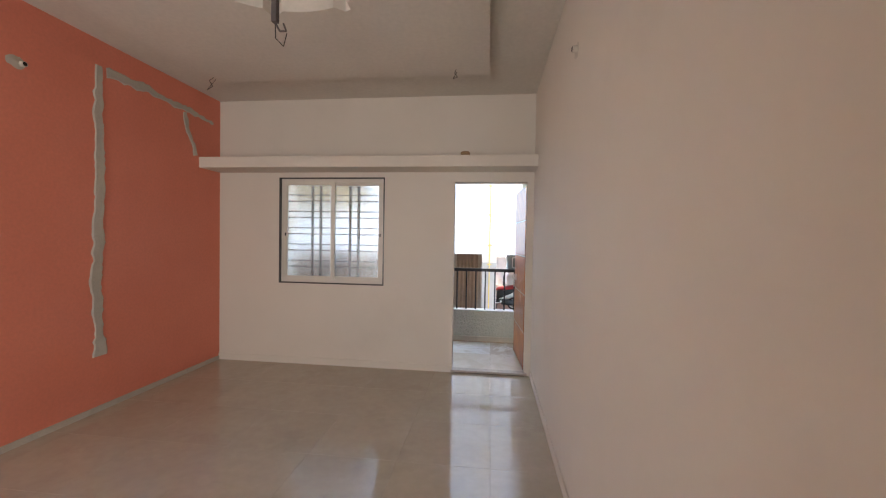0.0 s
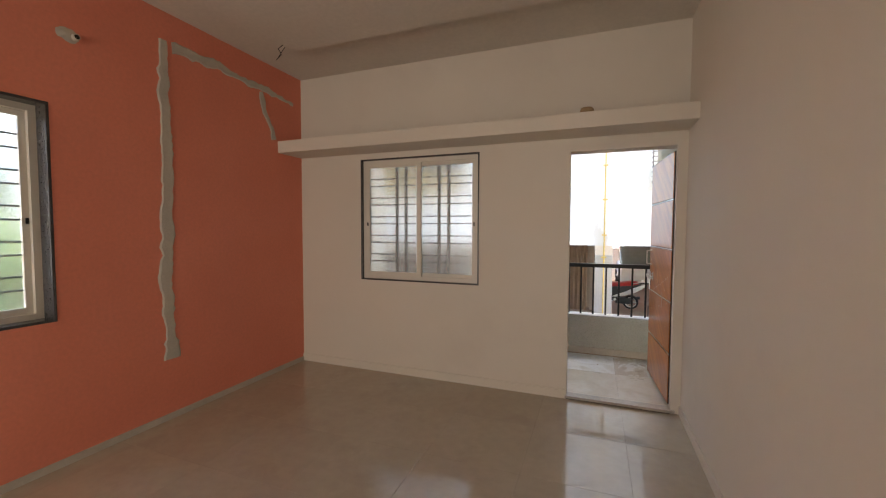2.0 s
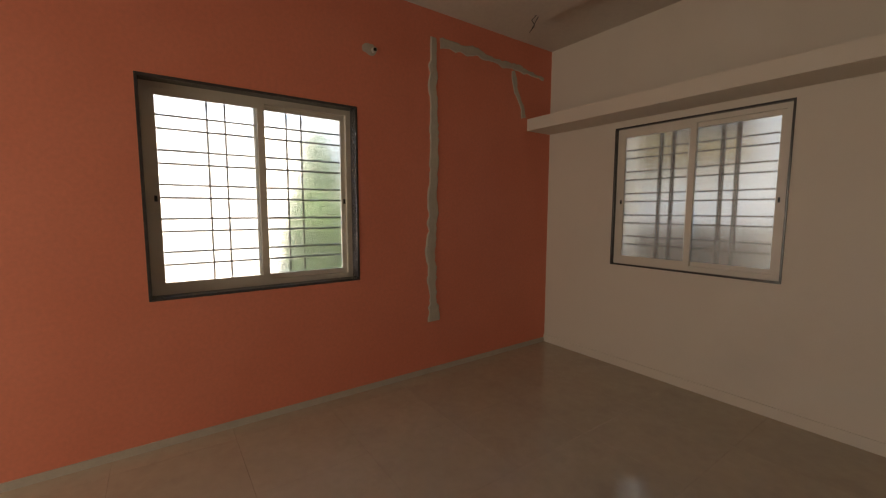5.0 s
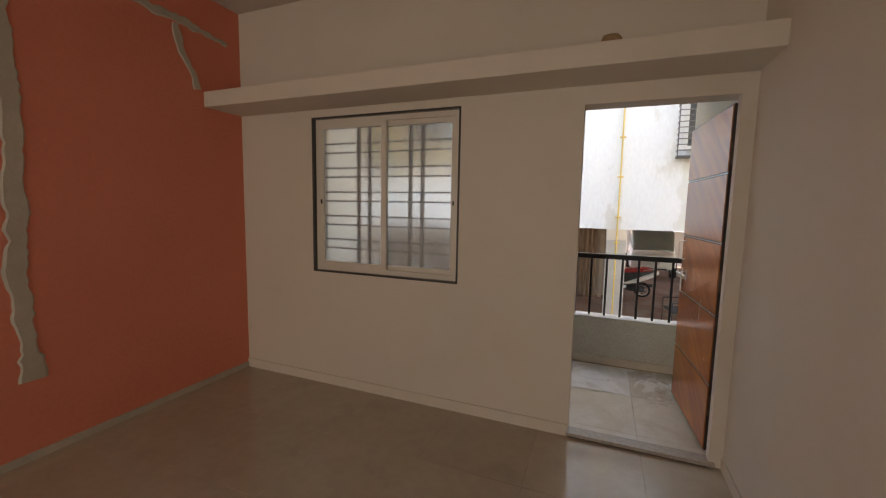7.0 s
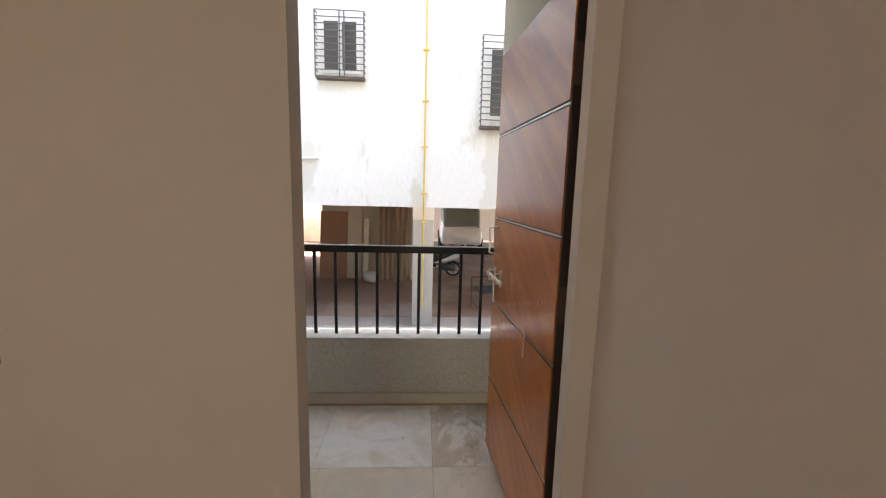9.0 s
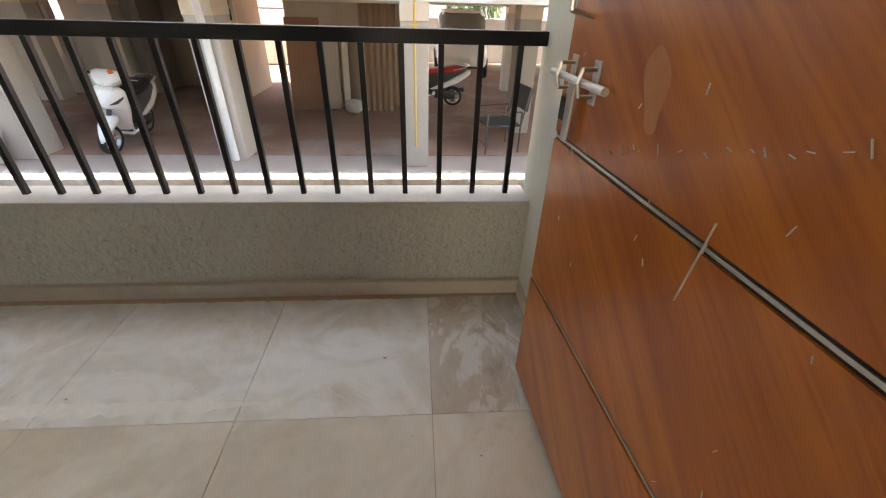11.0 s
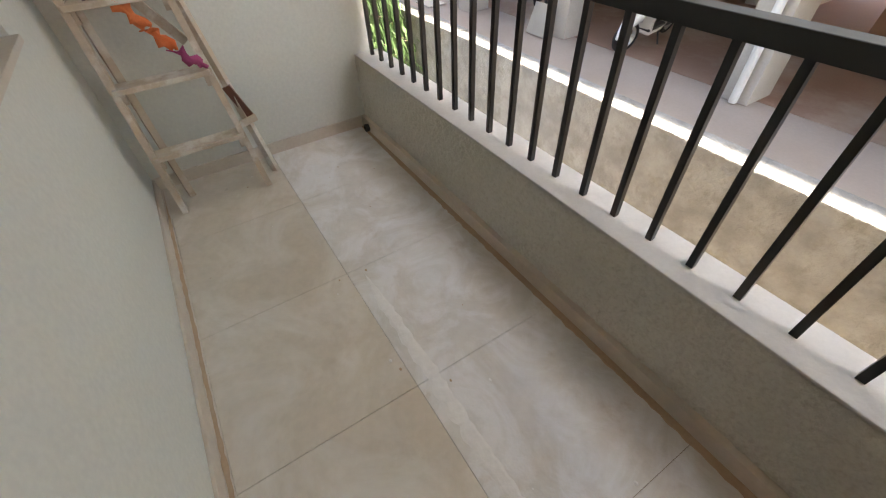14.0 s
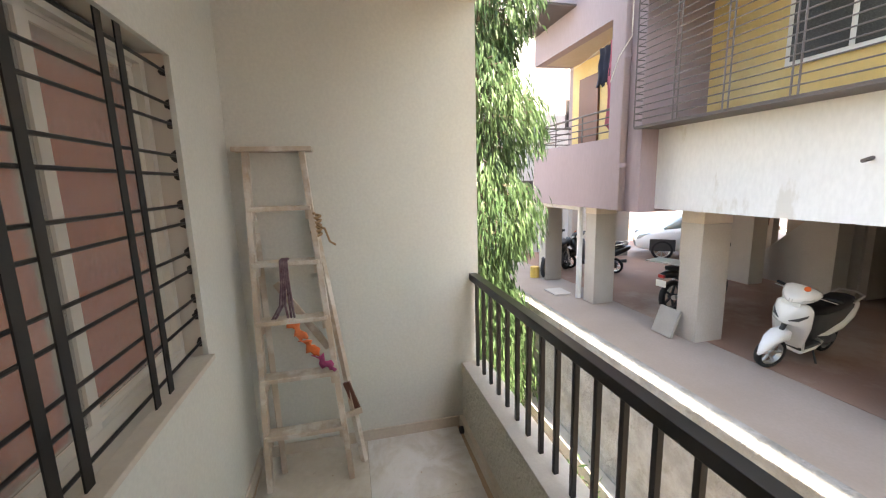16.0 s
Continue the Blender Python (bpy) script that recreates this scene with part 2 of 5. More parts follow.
def bar(bm, a, b, w, d, up=(0, 0, 1)):
    """A rectangular bar from a to b, w wide across and d deep."""
    a, b = Vector(a), Vector(b)
    z = (b - a).normalized()
    x = Vector(up).cross(z)
    x = x.normalized() if x.length > 1e-4 else Vector((1, 0, 0))
    y = z.cross(x)
    m = Matrix((x, y, z)).transposed().to_4x4()
    bmesh.ops.create_cube(bm, size=1.0, matrix=Matrix.Translation((a + b) / 2) @ m @ Matrix.Diagonal((w, d, (b - a).length, 1)))
    return bm


def loft(sections, close=True):
    """Skin over rings of equal length."""
    bm = bmesh.new()
    rings = [[bm.verts.new(p) for p in s] for s in sections]
    k = len(rings[0])
    for a, b in zip(rings, rings[1:]):
        for i in range(k):
            bm.faces.new((a[i], a[(i + 1) % k], b[(i + 1) % k], b[i]))
    if close:
        bm.faces.new(list(reversed(rings[0])))
        bm.faces.new(rings[-1])
    bmesh.ops.recalc_face_normals(bm, faces=bm.faces)
    return bm


def mesh_of(name, bm, material, smooth=False):
    me = bpy.data.meshes.new(name)
    if smooth:
        for f in bm.faces:
            f.smooth = True
    bm.to_mesh(me)
    bm.free()
    me.materials.append(material)
    return me


def part(name, bm, material, parent=None, label="", smooth=False):
    ob = new(name, mesh_of(name, bm, material, smooth))
    if parent:
        ob.parent = parent
    return tagged(ob, label)


def thing(name, label, category, at=(0, 0, 0), turn=0.0, group="", kind=""):
    ob = new(name)
    ob.empty_display_size = 0.1
    ob.matrix_basis = pose(*at, 0, 0, turn)
    return tagged(ob, label, category, group, kind)


def solid(name, bm, material, label, category, kind="", group="", smooth=False):
    return tagged(part(name, bm, material, smooth=smooth), label, category, group, kind)


def S(name, bm, material, label, category):
    return solid(name, bm, material, label, category, "structure")


# ---- the room ----
RX, RY, RZ, WT = 3.57, -5.2, 2.98, 0.15
W2 = (0.73, 1.957, 0.915, 2.11)
W1 = (-3.385, -2.106, 0.873, 2.137)
DX0, DX1, DZ = 2.73, 3.50, 2.06
XL, XR, YP = 0.13, 3.56, 1.42            # balcony ends and parapet face

S("floor_base", bx(-0.2, RX + 0.2, RY - 0.2, 0.06, -0.20, -0.014), GROUT, "grey grout bed under the room tiles", "floor")
bm = bmesh.new()
box(bm, -0.15, W2[0], 0, WT, 0, 3.1); box(bm, W2[0], W2[1], 0, WT, 0, W2[2]); box(bm, W2[0], W2[1], 0, WT, W2[3], 3.1)
box(bm, W2[1], DX0, 0, 0.10, 0, 3.1); box(bm, W2[1], 2.65, 0.10, WT, 0, 3.1); box(bm, 2.65, DX0, 0.10, WT, DZ, 3.1); box(bm, DX0, DX1, 0, WT, DZ, 3.1); box(bm, DX1, RX + 0.15, 0, 0.06, 0, 3.1); box(bm, 3.555, RX + 0.15, 0.06, WT, 0, 3.1); box(bm, DX1, 3.555, 0.06, WT, DZ, 3.1)
wall_far = S("wall_far", bm, CREAM, "cream painted plaster wall with a window and a doorway", "wall")
# outer skin of that wall, towards the balcony
bm = bmesh.new()
y0, y1 = WT, WT + 0.02
box(bm, XL, W2[0] + 0.02, y0, y1, -0.02, 2.98); box(bm, W2[0] + 0.02, W2[1] - 0.02, y0, y1, -0.02, W2[2] + 0.01); box(bm, W2[0] + 0.02, W2[1] - 0.02, y0, y1, W2[3] - 0.01, 2.98)
box(bm, W2[1] - 0.02, 2.65, y0, y1, -0.02, 2.98); box(bm, 2.65, XR, y0, y1, DZ + 0.03, 2.98)
S("wall_balcony", bm, BALC, "pale grey-green rendered outer wall of the balcony", "wall")
bm = bmesh.new()
box(bm, -WT, 0, RY, W1[0], 0, 3.1); box(bm, -WT, 0, W1[0], W1[1], 0, W1[2]); box(bm, -WT, 0, W1[0], W1[1], W1[3], 3.1); box(bm, -WT, 0, W1[1], 0, 0, 3.1)
S("wall_left", bm, ORANGE, "coral orange painted wall with chased patches", "wall")
S("wall_right", bx(RX, RX + WT, RY, 0, 0, 3.1), CREAM, "plain cream painted wall", "wall")
# unseen back wall; its opening is added to let the fill lamp in
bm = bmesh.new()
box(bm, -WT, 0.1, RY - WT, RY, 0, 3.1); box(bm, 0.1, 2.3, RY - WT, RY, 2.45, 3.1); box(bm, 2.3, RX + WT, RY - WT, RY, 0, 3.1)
S("wall_back", bm, CREAM, "plain cream painted wall with an added opening for the fill lamp", "wall")
# unseen passage, added only to enclose the fill lamp
bm = bmesh.new()
box(bm, -WT, 0.0, -7.7, RY - WT, 0, 3.1); box(bm, 2.4, 2.4 + WT, -7.7, RY - WT, 0, 3.1); box(bm, -WT, 2.4 + WT, -7.7, RY - WT, 2.6, 2.75); box(bm, -WT, 2.4 + WT, -7.85, -7.7, 0, 3.1)
S("passage_walls", bm, CREAM, "plain cream walls of the unseen passage added round the fill lamp", "wall")
S("passage_floor", bx(-WT, 2.4 + WT, -7.7, RY, -0.2, 0.0), TILE_IN, "polished tile floor of the added, unseen passage", "floor")
S("ceiling", bx(-WT, RX + WT, RY - WT, WT, RZ, RZ + 0.12), CEIL, "off-white plaster ceiling", "ceiling")


def false_ceiling():
    """A dropped panel with a round opening that has square notches in its rim."""
    x0, x1, ya, yb, cx, cy, r = 0.48, 3.09, -4.6, -0.72, 1.91, -2.4, 0.6
    bm = bmesh.new()
    nseg = 96
    inner = []
    for i in range(nseg):
        a = 2 * math.pi * i / nseg
        rr = r + (0.07 if (i % 12) in (5, 6) else 0.0)
        inner.append((cx + rr * math.cos(a), cy + rr * math.sin(a)))
    outer = []
    for (px, py) in inner:
        dx, dy = px - cx, py - cy
        k = min((x1 - cx) / dx if dx > 1e-6 else 1e9, (x0 - cx) / dx if dx < -1e-6 else 1e9,
                (yb - cy) / dy if dy > 1e-6 else 1e9, (ya - cy) / dy if dy < -1e-6 else 1e9)
        outer.append((cx + dx * k, cy + dy * k))
    for cxy in ((x0, ya), (x1, ya), (x0, yb), (x1, yb)):
        j = min(range(nseg), key=lambda i: (outer[i][0] - cxy[0]) ** 2 + (outer[i][1] - cxy[1]) ** 2)
        outer[j] = cxy
    zb, zt = 2.90, 2.978
    vi = [[bm.verts.new((x, y, z)) for x, y in inner] for z in (zb, zt)]
    vo = [[bm.verts.new((x, y, z)) for x, y in outer] for z in (zb, zt)]
    for i in range(nseg):
        j = (i + 1) % nseg
        bm.faces.new((vi[0][i], vo[0][i], vo[0][j], vi[0][j]))
        bm.faces.new((vo[0][i], vo[1][i], vo[1][j], vo[0][j]))
        bm.faces.new((vi[0][j], vi[1][j], vi[1][i], vi[0][i]))
    bmesh.ops.recalc_face_normals(bm, faces=bm.faces)
    return S("ceiling_panel", bm, CEIL, "dropped off-white gypsum ceiling panel with a round opening", "ceiling")


false_ceiling()
S("shelf_slab", bx(0.0, RX, -0.34, 0.0, 2.165, 2.28, 0.006), CREAM, "cream plastered concrete shelf slab over window and door", "shelf")
bm = bmesh.new()
box(bm, 0.0, DX0, -0.012, 0.0, 0.0, 0.075)
S("baseboard", bm, CREAM, "low cream skirting along the wall", "baseboard")
bm = bmesh.new()
box(bm, 0.0, 0.008, RY, -0.012, 0.0, 0.045)
S("baseboard", bm, PUTTY, "unpainted grey plaster strip along the floor", "baseboard")
S("baseboard", bx(RX - 0.010, RX, RY, 0.0, 0.0, 0.07), CREAM, "cream skirting along the wall", "baseboard")
S("threshold", bx(DX0 - 0.012, DX1 + 0.03, -0.022, 0.07, 0.007, 0.030, 0.004), SLAB, "speckled grey stone door threshold", "threshold")
# dark brown strip paints the shadowed gap below the stone
S("threshold_bed", bx(DX0 + 0.001, DX1 - 0.001, -0.014, 0.066, -0.02, 0.007), BROWN_EDGE, "dark strip painted in for the shaded gap under the threshold", "threshold")
bm = bmesh.new()
box(bm, 2.642, 2.650, WT + 0.001, WT + 0.022, 0.0, DZ + 0.03)
S("door_frame", bm, PUTTY, "plain plastered door jamb edges", "door frame")


def chase():
    """Irregular putty strip where wiring was chased into the coral wall."""
    def strip(pts, w, seed):
        rnd = random.Random(seed)
        bm = bmesh.new()
        dense = []
        for (y0, z0), (y1, z1) in zip(pts, pts[1:]):
            k = max(2, int(math.hypot(y1 - y0, z1 - z0) / 0.03))
            dense += [(y0 + (y1 - y0) * i / k, z0 + (z1 - z0) * i / k) for i in range(k)]
        dense.append(pts[-1])
        rows, oa, ob, of = [], 0.0, 0.0, 0.0
        for i, (y, z) in enumerate(dense):
            p, q = dense[max(0, i - 1)], dense[min(len(dense) - 1, i + 1)]
            dy, dz = q[0] - p[0], q[1] - p[1]
            ln = math.hypot(dy, dz) or 1
            ny, nz_ = -dz / ln, dy / ln
            oa = oa * 0.7 + rnd.uniform(-0.010, 0.010)
            ob = ob * 0.7 + rnd.uniform(-0.010, 0.010)
            of = of * 0.95 + rnd.uniform(-0.006, 0.006)
            ww = w(i / (len(dense) - 1))
            a, b = ww / 2 + oa + of, -ww / 2 + ob + of
            rows.append([bm.verts.new((0.0, y + ny * a, z + nz_ * a)), bm.verts.new((0.006, y + ny * a * 0.8, z + nz_ * a * 0.8)),
                         bm.verts.new((0.006, y + ny * b * 0.8, z + nz_ * b * 0.8)), bm.verts.new((0.0, y + ny * b, z + nz_ * b))])
        for r0, r1 in zip(rows, rows[1:]):
            for k in range(3):
                bm.faces.new((r0[k], r0[k + 1], r1[k + 1], r1[k]))
        bm.faces.new(rows[0]); bm.faces.new(rows[-1][::-1])
        bmesh.ops.recalc_face_normals(bm, faces=bm.faces)
        return bm
    root = thing("putty_patch", "rough grey putty filled wiring chase in coral wall", "wall patch")
    part("vertical_strip", strip([(-1.44, 0.45), (-1.445, 1.1), (-1.43, 1.7), (-1.428, 2.4), (-1.425, 2.775)], lambda s: 0.092 - 0.012 * s + (0.04 if s < 0.06 else 0), 3), PUTTY, root)
    part("top_strip", strip([(-1.375, 2.735), (-1.0, 2.76), (-0.5, 2.735), (-0.12, 2.70)], lambda s: 0.085 - 0.045 * s, 5), PUTTY, root)
    part("branch_strip", strip([(-0.535, 2.695), (-0.50, 2.55), (-0.41, 2.40), (-0.38, 2.285)], lambda s: 0.055, 8), PUTTY, root)


chase()


# ---- windows ----
HOLE_G = mat("chipped_hole_shade", (0.05, 0.045, 0.04), 0.9, second=(0.12, 0.11, 0.10), scale=60, grain=120, bump=0.6)


def window(name, w, h, depth, label, bar_w, y0, t, gap):
    """Sliding window in local x (along), y (outwards) and z, standing on z = 0: lining, frame, two sashes, panes, bars."""
    root = thing(name, label, "window", kind="structure")
    for nm, b in (("lining", (0, w, 0, depth, -0.0, t)), ("lining", (0, w, 0, depth, h - t, h)), ("lining", (0, t, 0, depth, t, h - t)), ("lining", (w - t, w, 0, depth, t, h - t))):
        part(nm, bx(b[0], b[1], b[2] - 0.004, y0 + 0.010, b[4], b[5], 0.002), GRANITE, root, "black granite lining")
    f, y1 = 0.036, y0 + 0.052
    x0, x1, z0, z1 = t, w - t, t, h - t
    bm = bmesh.new()
    box(bm, x0, x1, y0, y1, z0, z0 + f); box(bm, x0, x1, y0, y1, z1 - f, z1); box(bm, x0, x0 + f, y0, y1, z0 + f, z1 - f); box(bm, x1 - f, x1, y0, y1, z0 + f, z1 - f)
    for zz in (z0 + f, z1 - f - 0.012):
        box(bm, x0 + f, x1 - f, y0 + 0.025, y0 + 0.028, zz, zz + 0.012)
    part("frame", bm, ALU, root)
    mid = w / 2
    for k, (a, b, ya) in enumerate(((x0 + f - 0.01, mid + 0.03, y0 + 0.002), (mid - 0.03, x1 - f + 0.01, y0 + 0.027))):
        s = 0.042
        c, d = z0 + f - 0.008, z1 - f + 0.008
        bm = bmesh.new()
        box(bm, a, b, ya, ya + 0.022, c, c + s); box(bm, a, b, ya, ya + 0.022, d - s, d); box(bm, a, a + s, ya, ya + 0.024, c + s, d - s); box(bm, b - s, b, ya, ya + 0.024, c + s, d - s)
        sash = part("sash", bm, ALU, root)
        pane = part("pane", bx(a + s, b - s, ya + 0.010, ya + 0.015, c + s, d - s), FROST, sash, "patterned frosted glass pane")
        pane.visible_shadow = False
        bm = bmesh.new()
        hx = a + s / 2 if k == 0 else b - s / 2
        box(bm, hx - 0.008, hx + 0.008, ya - 0.006, ya - 0.001, h * 0.45, h * 0.45 + 0.035, 0.002)
        part("latch", bm, BLACK, sash, "small black sash latch")
    yb = 0.142
    nbar = 12
    for i in range(nbar):
        z = 0.075 + (h - 0.15) * (i / (nbar - 1)) + (0.012 if i % 2 else -0.012)
        part("grille_rod", rod(bmesh.new(), (0.004, yb, z), (w - 0.004, yb, z), 0.006, 8), BLACK, root)
        if bar_w > 0.02:
            for xx in (0.0, w):
                # a dark lump draws each chipped hole, its shade put into the colour
                hole = bmesh.new()
                bmesh.ops.create_icosphere(hole, subdivisions=2, radius=0.016)
                for v in hole.verts:
                    v.co = Vector((v.co.x * 0.35, v.co.y * 1.1, v.co.z * 1.3)) * (1 + 0.5 * noise.noise(v.co * 90 + Vector((i, xx, 0)))) + Vector((xx + (0.002 if xx == 0 else -0.002), yb, z))
                part("rod_socket", hole, HOLE_G, root, "dark lump painted as the shaded chipped hole round a grille rod")
    for xx in (w * 0.31 - gap / 2, w * 0.31 + gap / 2, w * 0.68 - gap / 2, w * 0.68 + gap / 2):
        part("grille_bar", bx(xx - bar_w / 2, xx + bar_w / 2, yb + 0.004, yb + 0.009, 0.0, h), BLACK, root)
    return root


w2 = window("window_2", W2[1] - W2[0], W2[3] - W2[2], WT, "cream aluminium sliding window with frosted glass and black grille", 0.034, 0.030, 0.014, 0.10)
w2.matrix_basis = pose(W2[0], 0, W2[2])
w1 = window("window_1", W1[1] - W1[0], W1[3] - W1[2], WT, "cream aluminium sliding window with frosted glass in the coral wall", 0.011, 0.092, 0.016, 0.10)
w1.matrix_basis = pose(0, W1[0], W1[2], 0, 0, 90)
S("sill", bx(W2[0] + 0.02, W2[1] - 0.02, WT - 0.02, WT + 0.045, W2[2] - 0.01, W2[2] + 0.012, 0.003), SKIRT, "dusty beige outer window sill", "sill")


# ---- door leaf, open onto the balcony ----
def door_leaf():
    L, H, T = 0.81, 2.03, 0.042
    root = thing("door_1", "red-brown veneered door standing open onto the balcony", "door", (3.505, 0.145, 0.015), 94.0, kind="structure")
    # local x runs from the hinge to the free edge, local y to the inner side of the opening
    part("core", bx(0, L, -T, 0, 0, H, 0.002), BROWN_EDGE, root, "dark brown door edge")
    zs = [0.0, 0.405, 0.825, 1.25, 1.65, H]
    for a, b in zip(zs, zs[1:]):
        part("veneer_panel", bx(0.003, L - 0.002, 0.0, 0.005, a + 0.009, b - 0.009), VENEER, root)
        part("veneer_panel", bx(0.003, L - 0.002, -T - 0.005, -T, a + 0.006, b - 0.006), VENEER, root)
    for a in zs[1:-1]:
        part("groove_strip", bx(0.002, L - 0.002, 0.0, 0.0035, a - 0.003, a + 0.003), STEEL, root, "thin steel inlay strip")
    bolt = part("tower_bolt", rod(bmesh.new(), (L - 0.24, 0.030, 0.965), (L + 0.01, 0.030, 0.965), 0.008, 12), STEEL, root, "steel sliding bolt")
    for xx in (L - 0.15, L - 0.045):
        part("bolt_staple", tube([(xx, 0.005, 0.940), (xx, 0.035, 0.940), (xx, 0.042, 0.965), (xx, 0.035, 0.990), (xx, 0.005, 0.990)], 0.004), STEEL, bolt)
    part("bolt_hasp", bx(L - 0.105, L - 0.075, 0.020, 0.026, 0.835, 0.965, 0.003), STEEL, bolt)
    for xx in (L - 0.15, L - 0.045):
        part("bolt_plate", bx(xx - 0.014, xx + 0.014, 0.005, 0.0075, 0.925, 1.005, 0.001), STEEL, bolt)
    # the cut-out is a black plate; its inner shade is only colour
    part("lock_hole", bx(L - 0.055, L - 0.005, 0.005, 0.007, 0.865, 0.915), BLACK, root, "black plate painted as the shaded lock cut-out")
    part("door_handle", tube([(L - 0.085, 0.005, 1.075), (L - 0.085, 0.05, 1.085), (L - 0.085, 0.05, 1.205), (L - 0.085, 0.005, 1.215)], 0.005), STEEL, root, "steel pull handle")
    for z in (0.28, 1.03, 1.76):
        hg = part("hinge", bx(-0.006, -0.001, -0.06, 0.0, z - 0.06, z + 0.06), BRASS, root, "worn metal butt hinge")
        part("hinge_pin", rod(bmesh.new(), (-0.010, -0.030, z - 0.065), (-0.010, -0.030, z + 0.065), 0.007), BRASS, hg)
    rnd = random.Random(11)
    bm = bmesh.new()
    for _ in range(20):
        x, z = rnd.uniform(0.05, L - 0.05), rnd.uniform(0.2, 1.15)
        bar(bm, (x, 0.0055, z), (x + rnd.uniform(-0.006, 0.006), 0.0055, z + rnd.uniform(0.004, 0.02)), 0.0025, 0.001, (1, 0, 0))
    bar(bm, (0.285, 0.0055, 0.73), (0.27, 0.0055, 0.865), 0.006, 0.001, (1, 0, 0))
    for i in range(46):
        x = 0.06 + i * 0.0155
        if rnd.random() < 0.5:
            bar(bm, (x, 0.0055, 1.04 - 0.26 * x / L + 0.006 * math.sin(i)), (x + 0.008, 0.0055, 1.045 - 0.26 * x / L + rnd.uniform(-0.008, 0.008)), 0.003, 0.001, (0, 0, 1))
    sc = bmesh.new()
    k = 28
    mid = sc.verts.new((0.47, 0.0062, 0.985))
    rim = [sc.verts.new((0.47 + (0.030 + 0.008 * math.sin(3 * q)) * math.cos(q) + 0.014 * math.sin(q), 0.0052, 0.985 + 0.062 * math.sin(q))) for q in (2 * math.pi * i / k for i in range(k))]
    for i in range(k):
        sc.faces.new((mid, rim[(i + 1) % k], rim[i]))
    part("scuff", sc, SCUFF, root, "pale worn scuff in the veneer")
    part("paint_splash", bm, CEIL, root, "dried white paint spots")
    return root


door_leaf()

# ---- the balcony ----
ROOF = 6.2
S("balcony_slab", bx(XL - 0.15, XR + 0.15, 0.062, 1.62, -0.25, -0.026), GROUT, "concrete balcony slab", "floor")
S("parapet", bx(XL, XR, YP + 0.025, 1.60, -0.25, 0.42), ROUGH_R, "low rough sand-rendered balcony parapet", "parapet")


def render_coat(x0, x1, y, z0, z1, step=0.011):
    """Hand-thrown sand render: a fine lumpy skin on the inner face."""
    nx, nz_ = int((x1 - x0) / step), int((z1 - z0) / step)
    vs, fs = [], []
    for i in range(nx + 1):
        for j in range(nz_ + 1):
            p = Vector((x0 + (x1 - x0) * i / nx, 0, z0 + (z1 - z0) * j / nz_))
            d = 0.0050 * noise.noise(p * 30) + 0.0045 * noise.noise(p * 62) + 0.002 * noise.noise(p * 6)
            vs.append((p.x, y - 0.004 - d, p.z))
    for i in range(nx):
        for j in range(nz_):
            k = i * (nz_ + 1) + j
            fs.append((k, k + nz_ + 1, k + nz_ + 2, k + 1))
    me = bpy.data.meshes.new("render_coat")
    me.from_pydata(vs, [], fs)
    me.materials.append(ROUGH_R)
    return me


coat_skin = new("parapet_render", render_coat(XL, XR, YP + 0.025, 0.05, 0.42))
tagged(coat_skin, "lumpy hand-thrown sand render on the balcony parapet", "parapet", kind="structure")
S("parapet_top", bx(XL, XR, YP + 0.022, 1.61, 0.42, 0.432, 0.004), LEDGE, "dusty grey parapet top", "parapet")
S("balcony_end_wall", bx(XL - 0.16, XL, WT + 0.0, 1.56, -0.25, 2.98), BALC, "pale grey-green balcony end wall", "wall")
S("balcony_end_wall", bx(XR, XR + 0.16, WT + 0.0, 1.56, -0.25, 2.98), BALC, "pale grey-green balcony end wall", "wall")
S("balcony_ceiling", bx(XL - 0.16, XR + 0.16, WT, 1.62, 2.98, 3.10), CEIL, "off-white balcony ceiling", "ceiling")
S("balcony_beam", bx(XL, XR, YP + 0.0, 1.56, 2.62, 2.98), BALC, "pale rendered beam over the balcony opening", "beam")
bm = bmesh.new()
box(bm, XL, XR, YP - 0.006, YP + 0.025, -0.014, 0.058, 0.003); box(bm, XR - 0.012, XR, WT + 0.02, YP - 0.012, -0.014, 0.058, 0.003)
box(bm, XL, 2.64, WT + 0.02, WT + 0.032, -0.014, 0.058, 0.003); box(bm, XL, XL + 0.012, WT + 0.032, YP - 0.012, -0.014, 0.058, 0.003)
S("baseboard", bm, SKIRT, "dusty cream tile skirting round the balcony", "baseboard")

rail = thing("railing", "black painted steel balcony railing on the parapet", "railing")
part("handrail", bx(XL, XR, 1.500, 1.550, 0.985, 1.030, 0.003), BLACK, rail)
for k in range(26):
    x = 3.473 - 0.1395 * k + 0.00035 * k * k
    if x > XL + 0.05:
        part("baluster", bx(x - 0.010, x + 0.010, 1.517, 1.537, 0.432, 0.985, 0.0015), BLACK, rail)

# our own house round the two spaces; unseen upper mass and eave shade the balcony
bm = bmesh.new()
box(bm, -0.3, RX + 8.0, RY - 3.0, 1.62, 3.10, ROOF); box(bm, -0.3, RX + 8.0, 1.62, 1.89, 3.10, 3.2)
S("house_above", bm, BALC, "unseen upper storey and eave added to shade the balcony", "building")
bm = bmesh.new()
box(bm, XL - 0.16, RX + 3.0, RY - 3.0, 1.60, -1.8, -0.25); box(bm, -0.15, XL - 0.16, RY - 3.0, WT, -1.8, -0.25)
S("house_plinth", bm, CEMENT, "cement plinth below the flat", "building")
# unseen block, added to lengthen the house sideways
S("house_side", bx(XR + 0.16, RX + 8.0, 0.2, 1.6, -0.25, 3.1), BALC, "unseen side block added beside the balcony", "building")

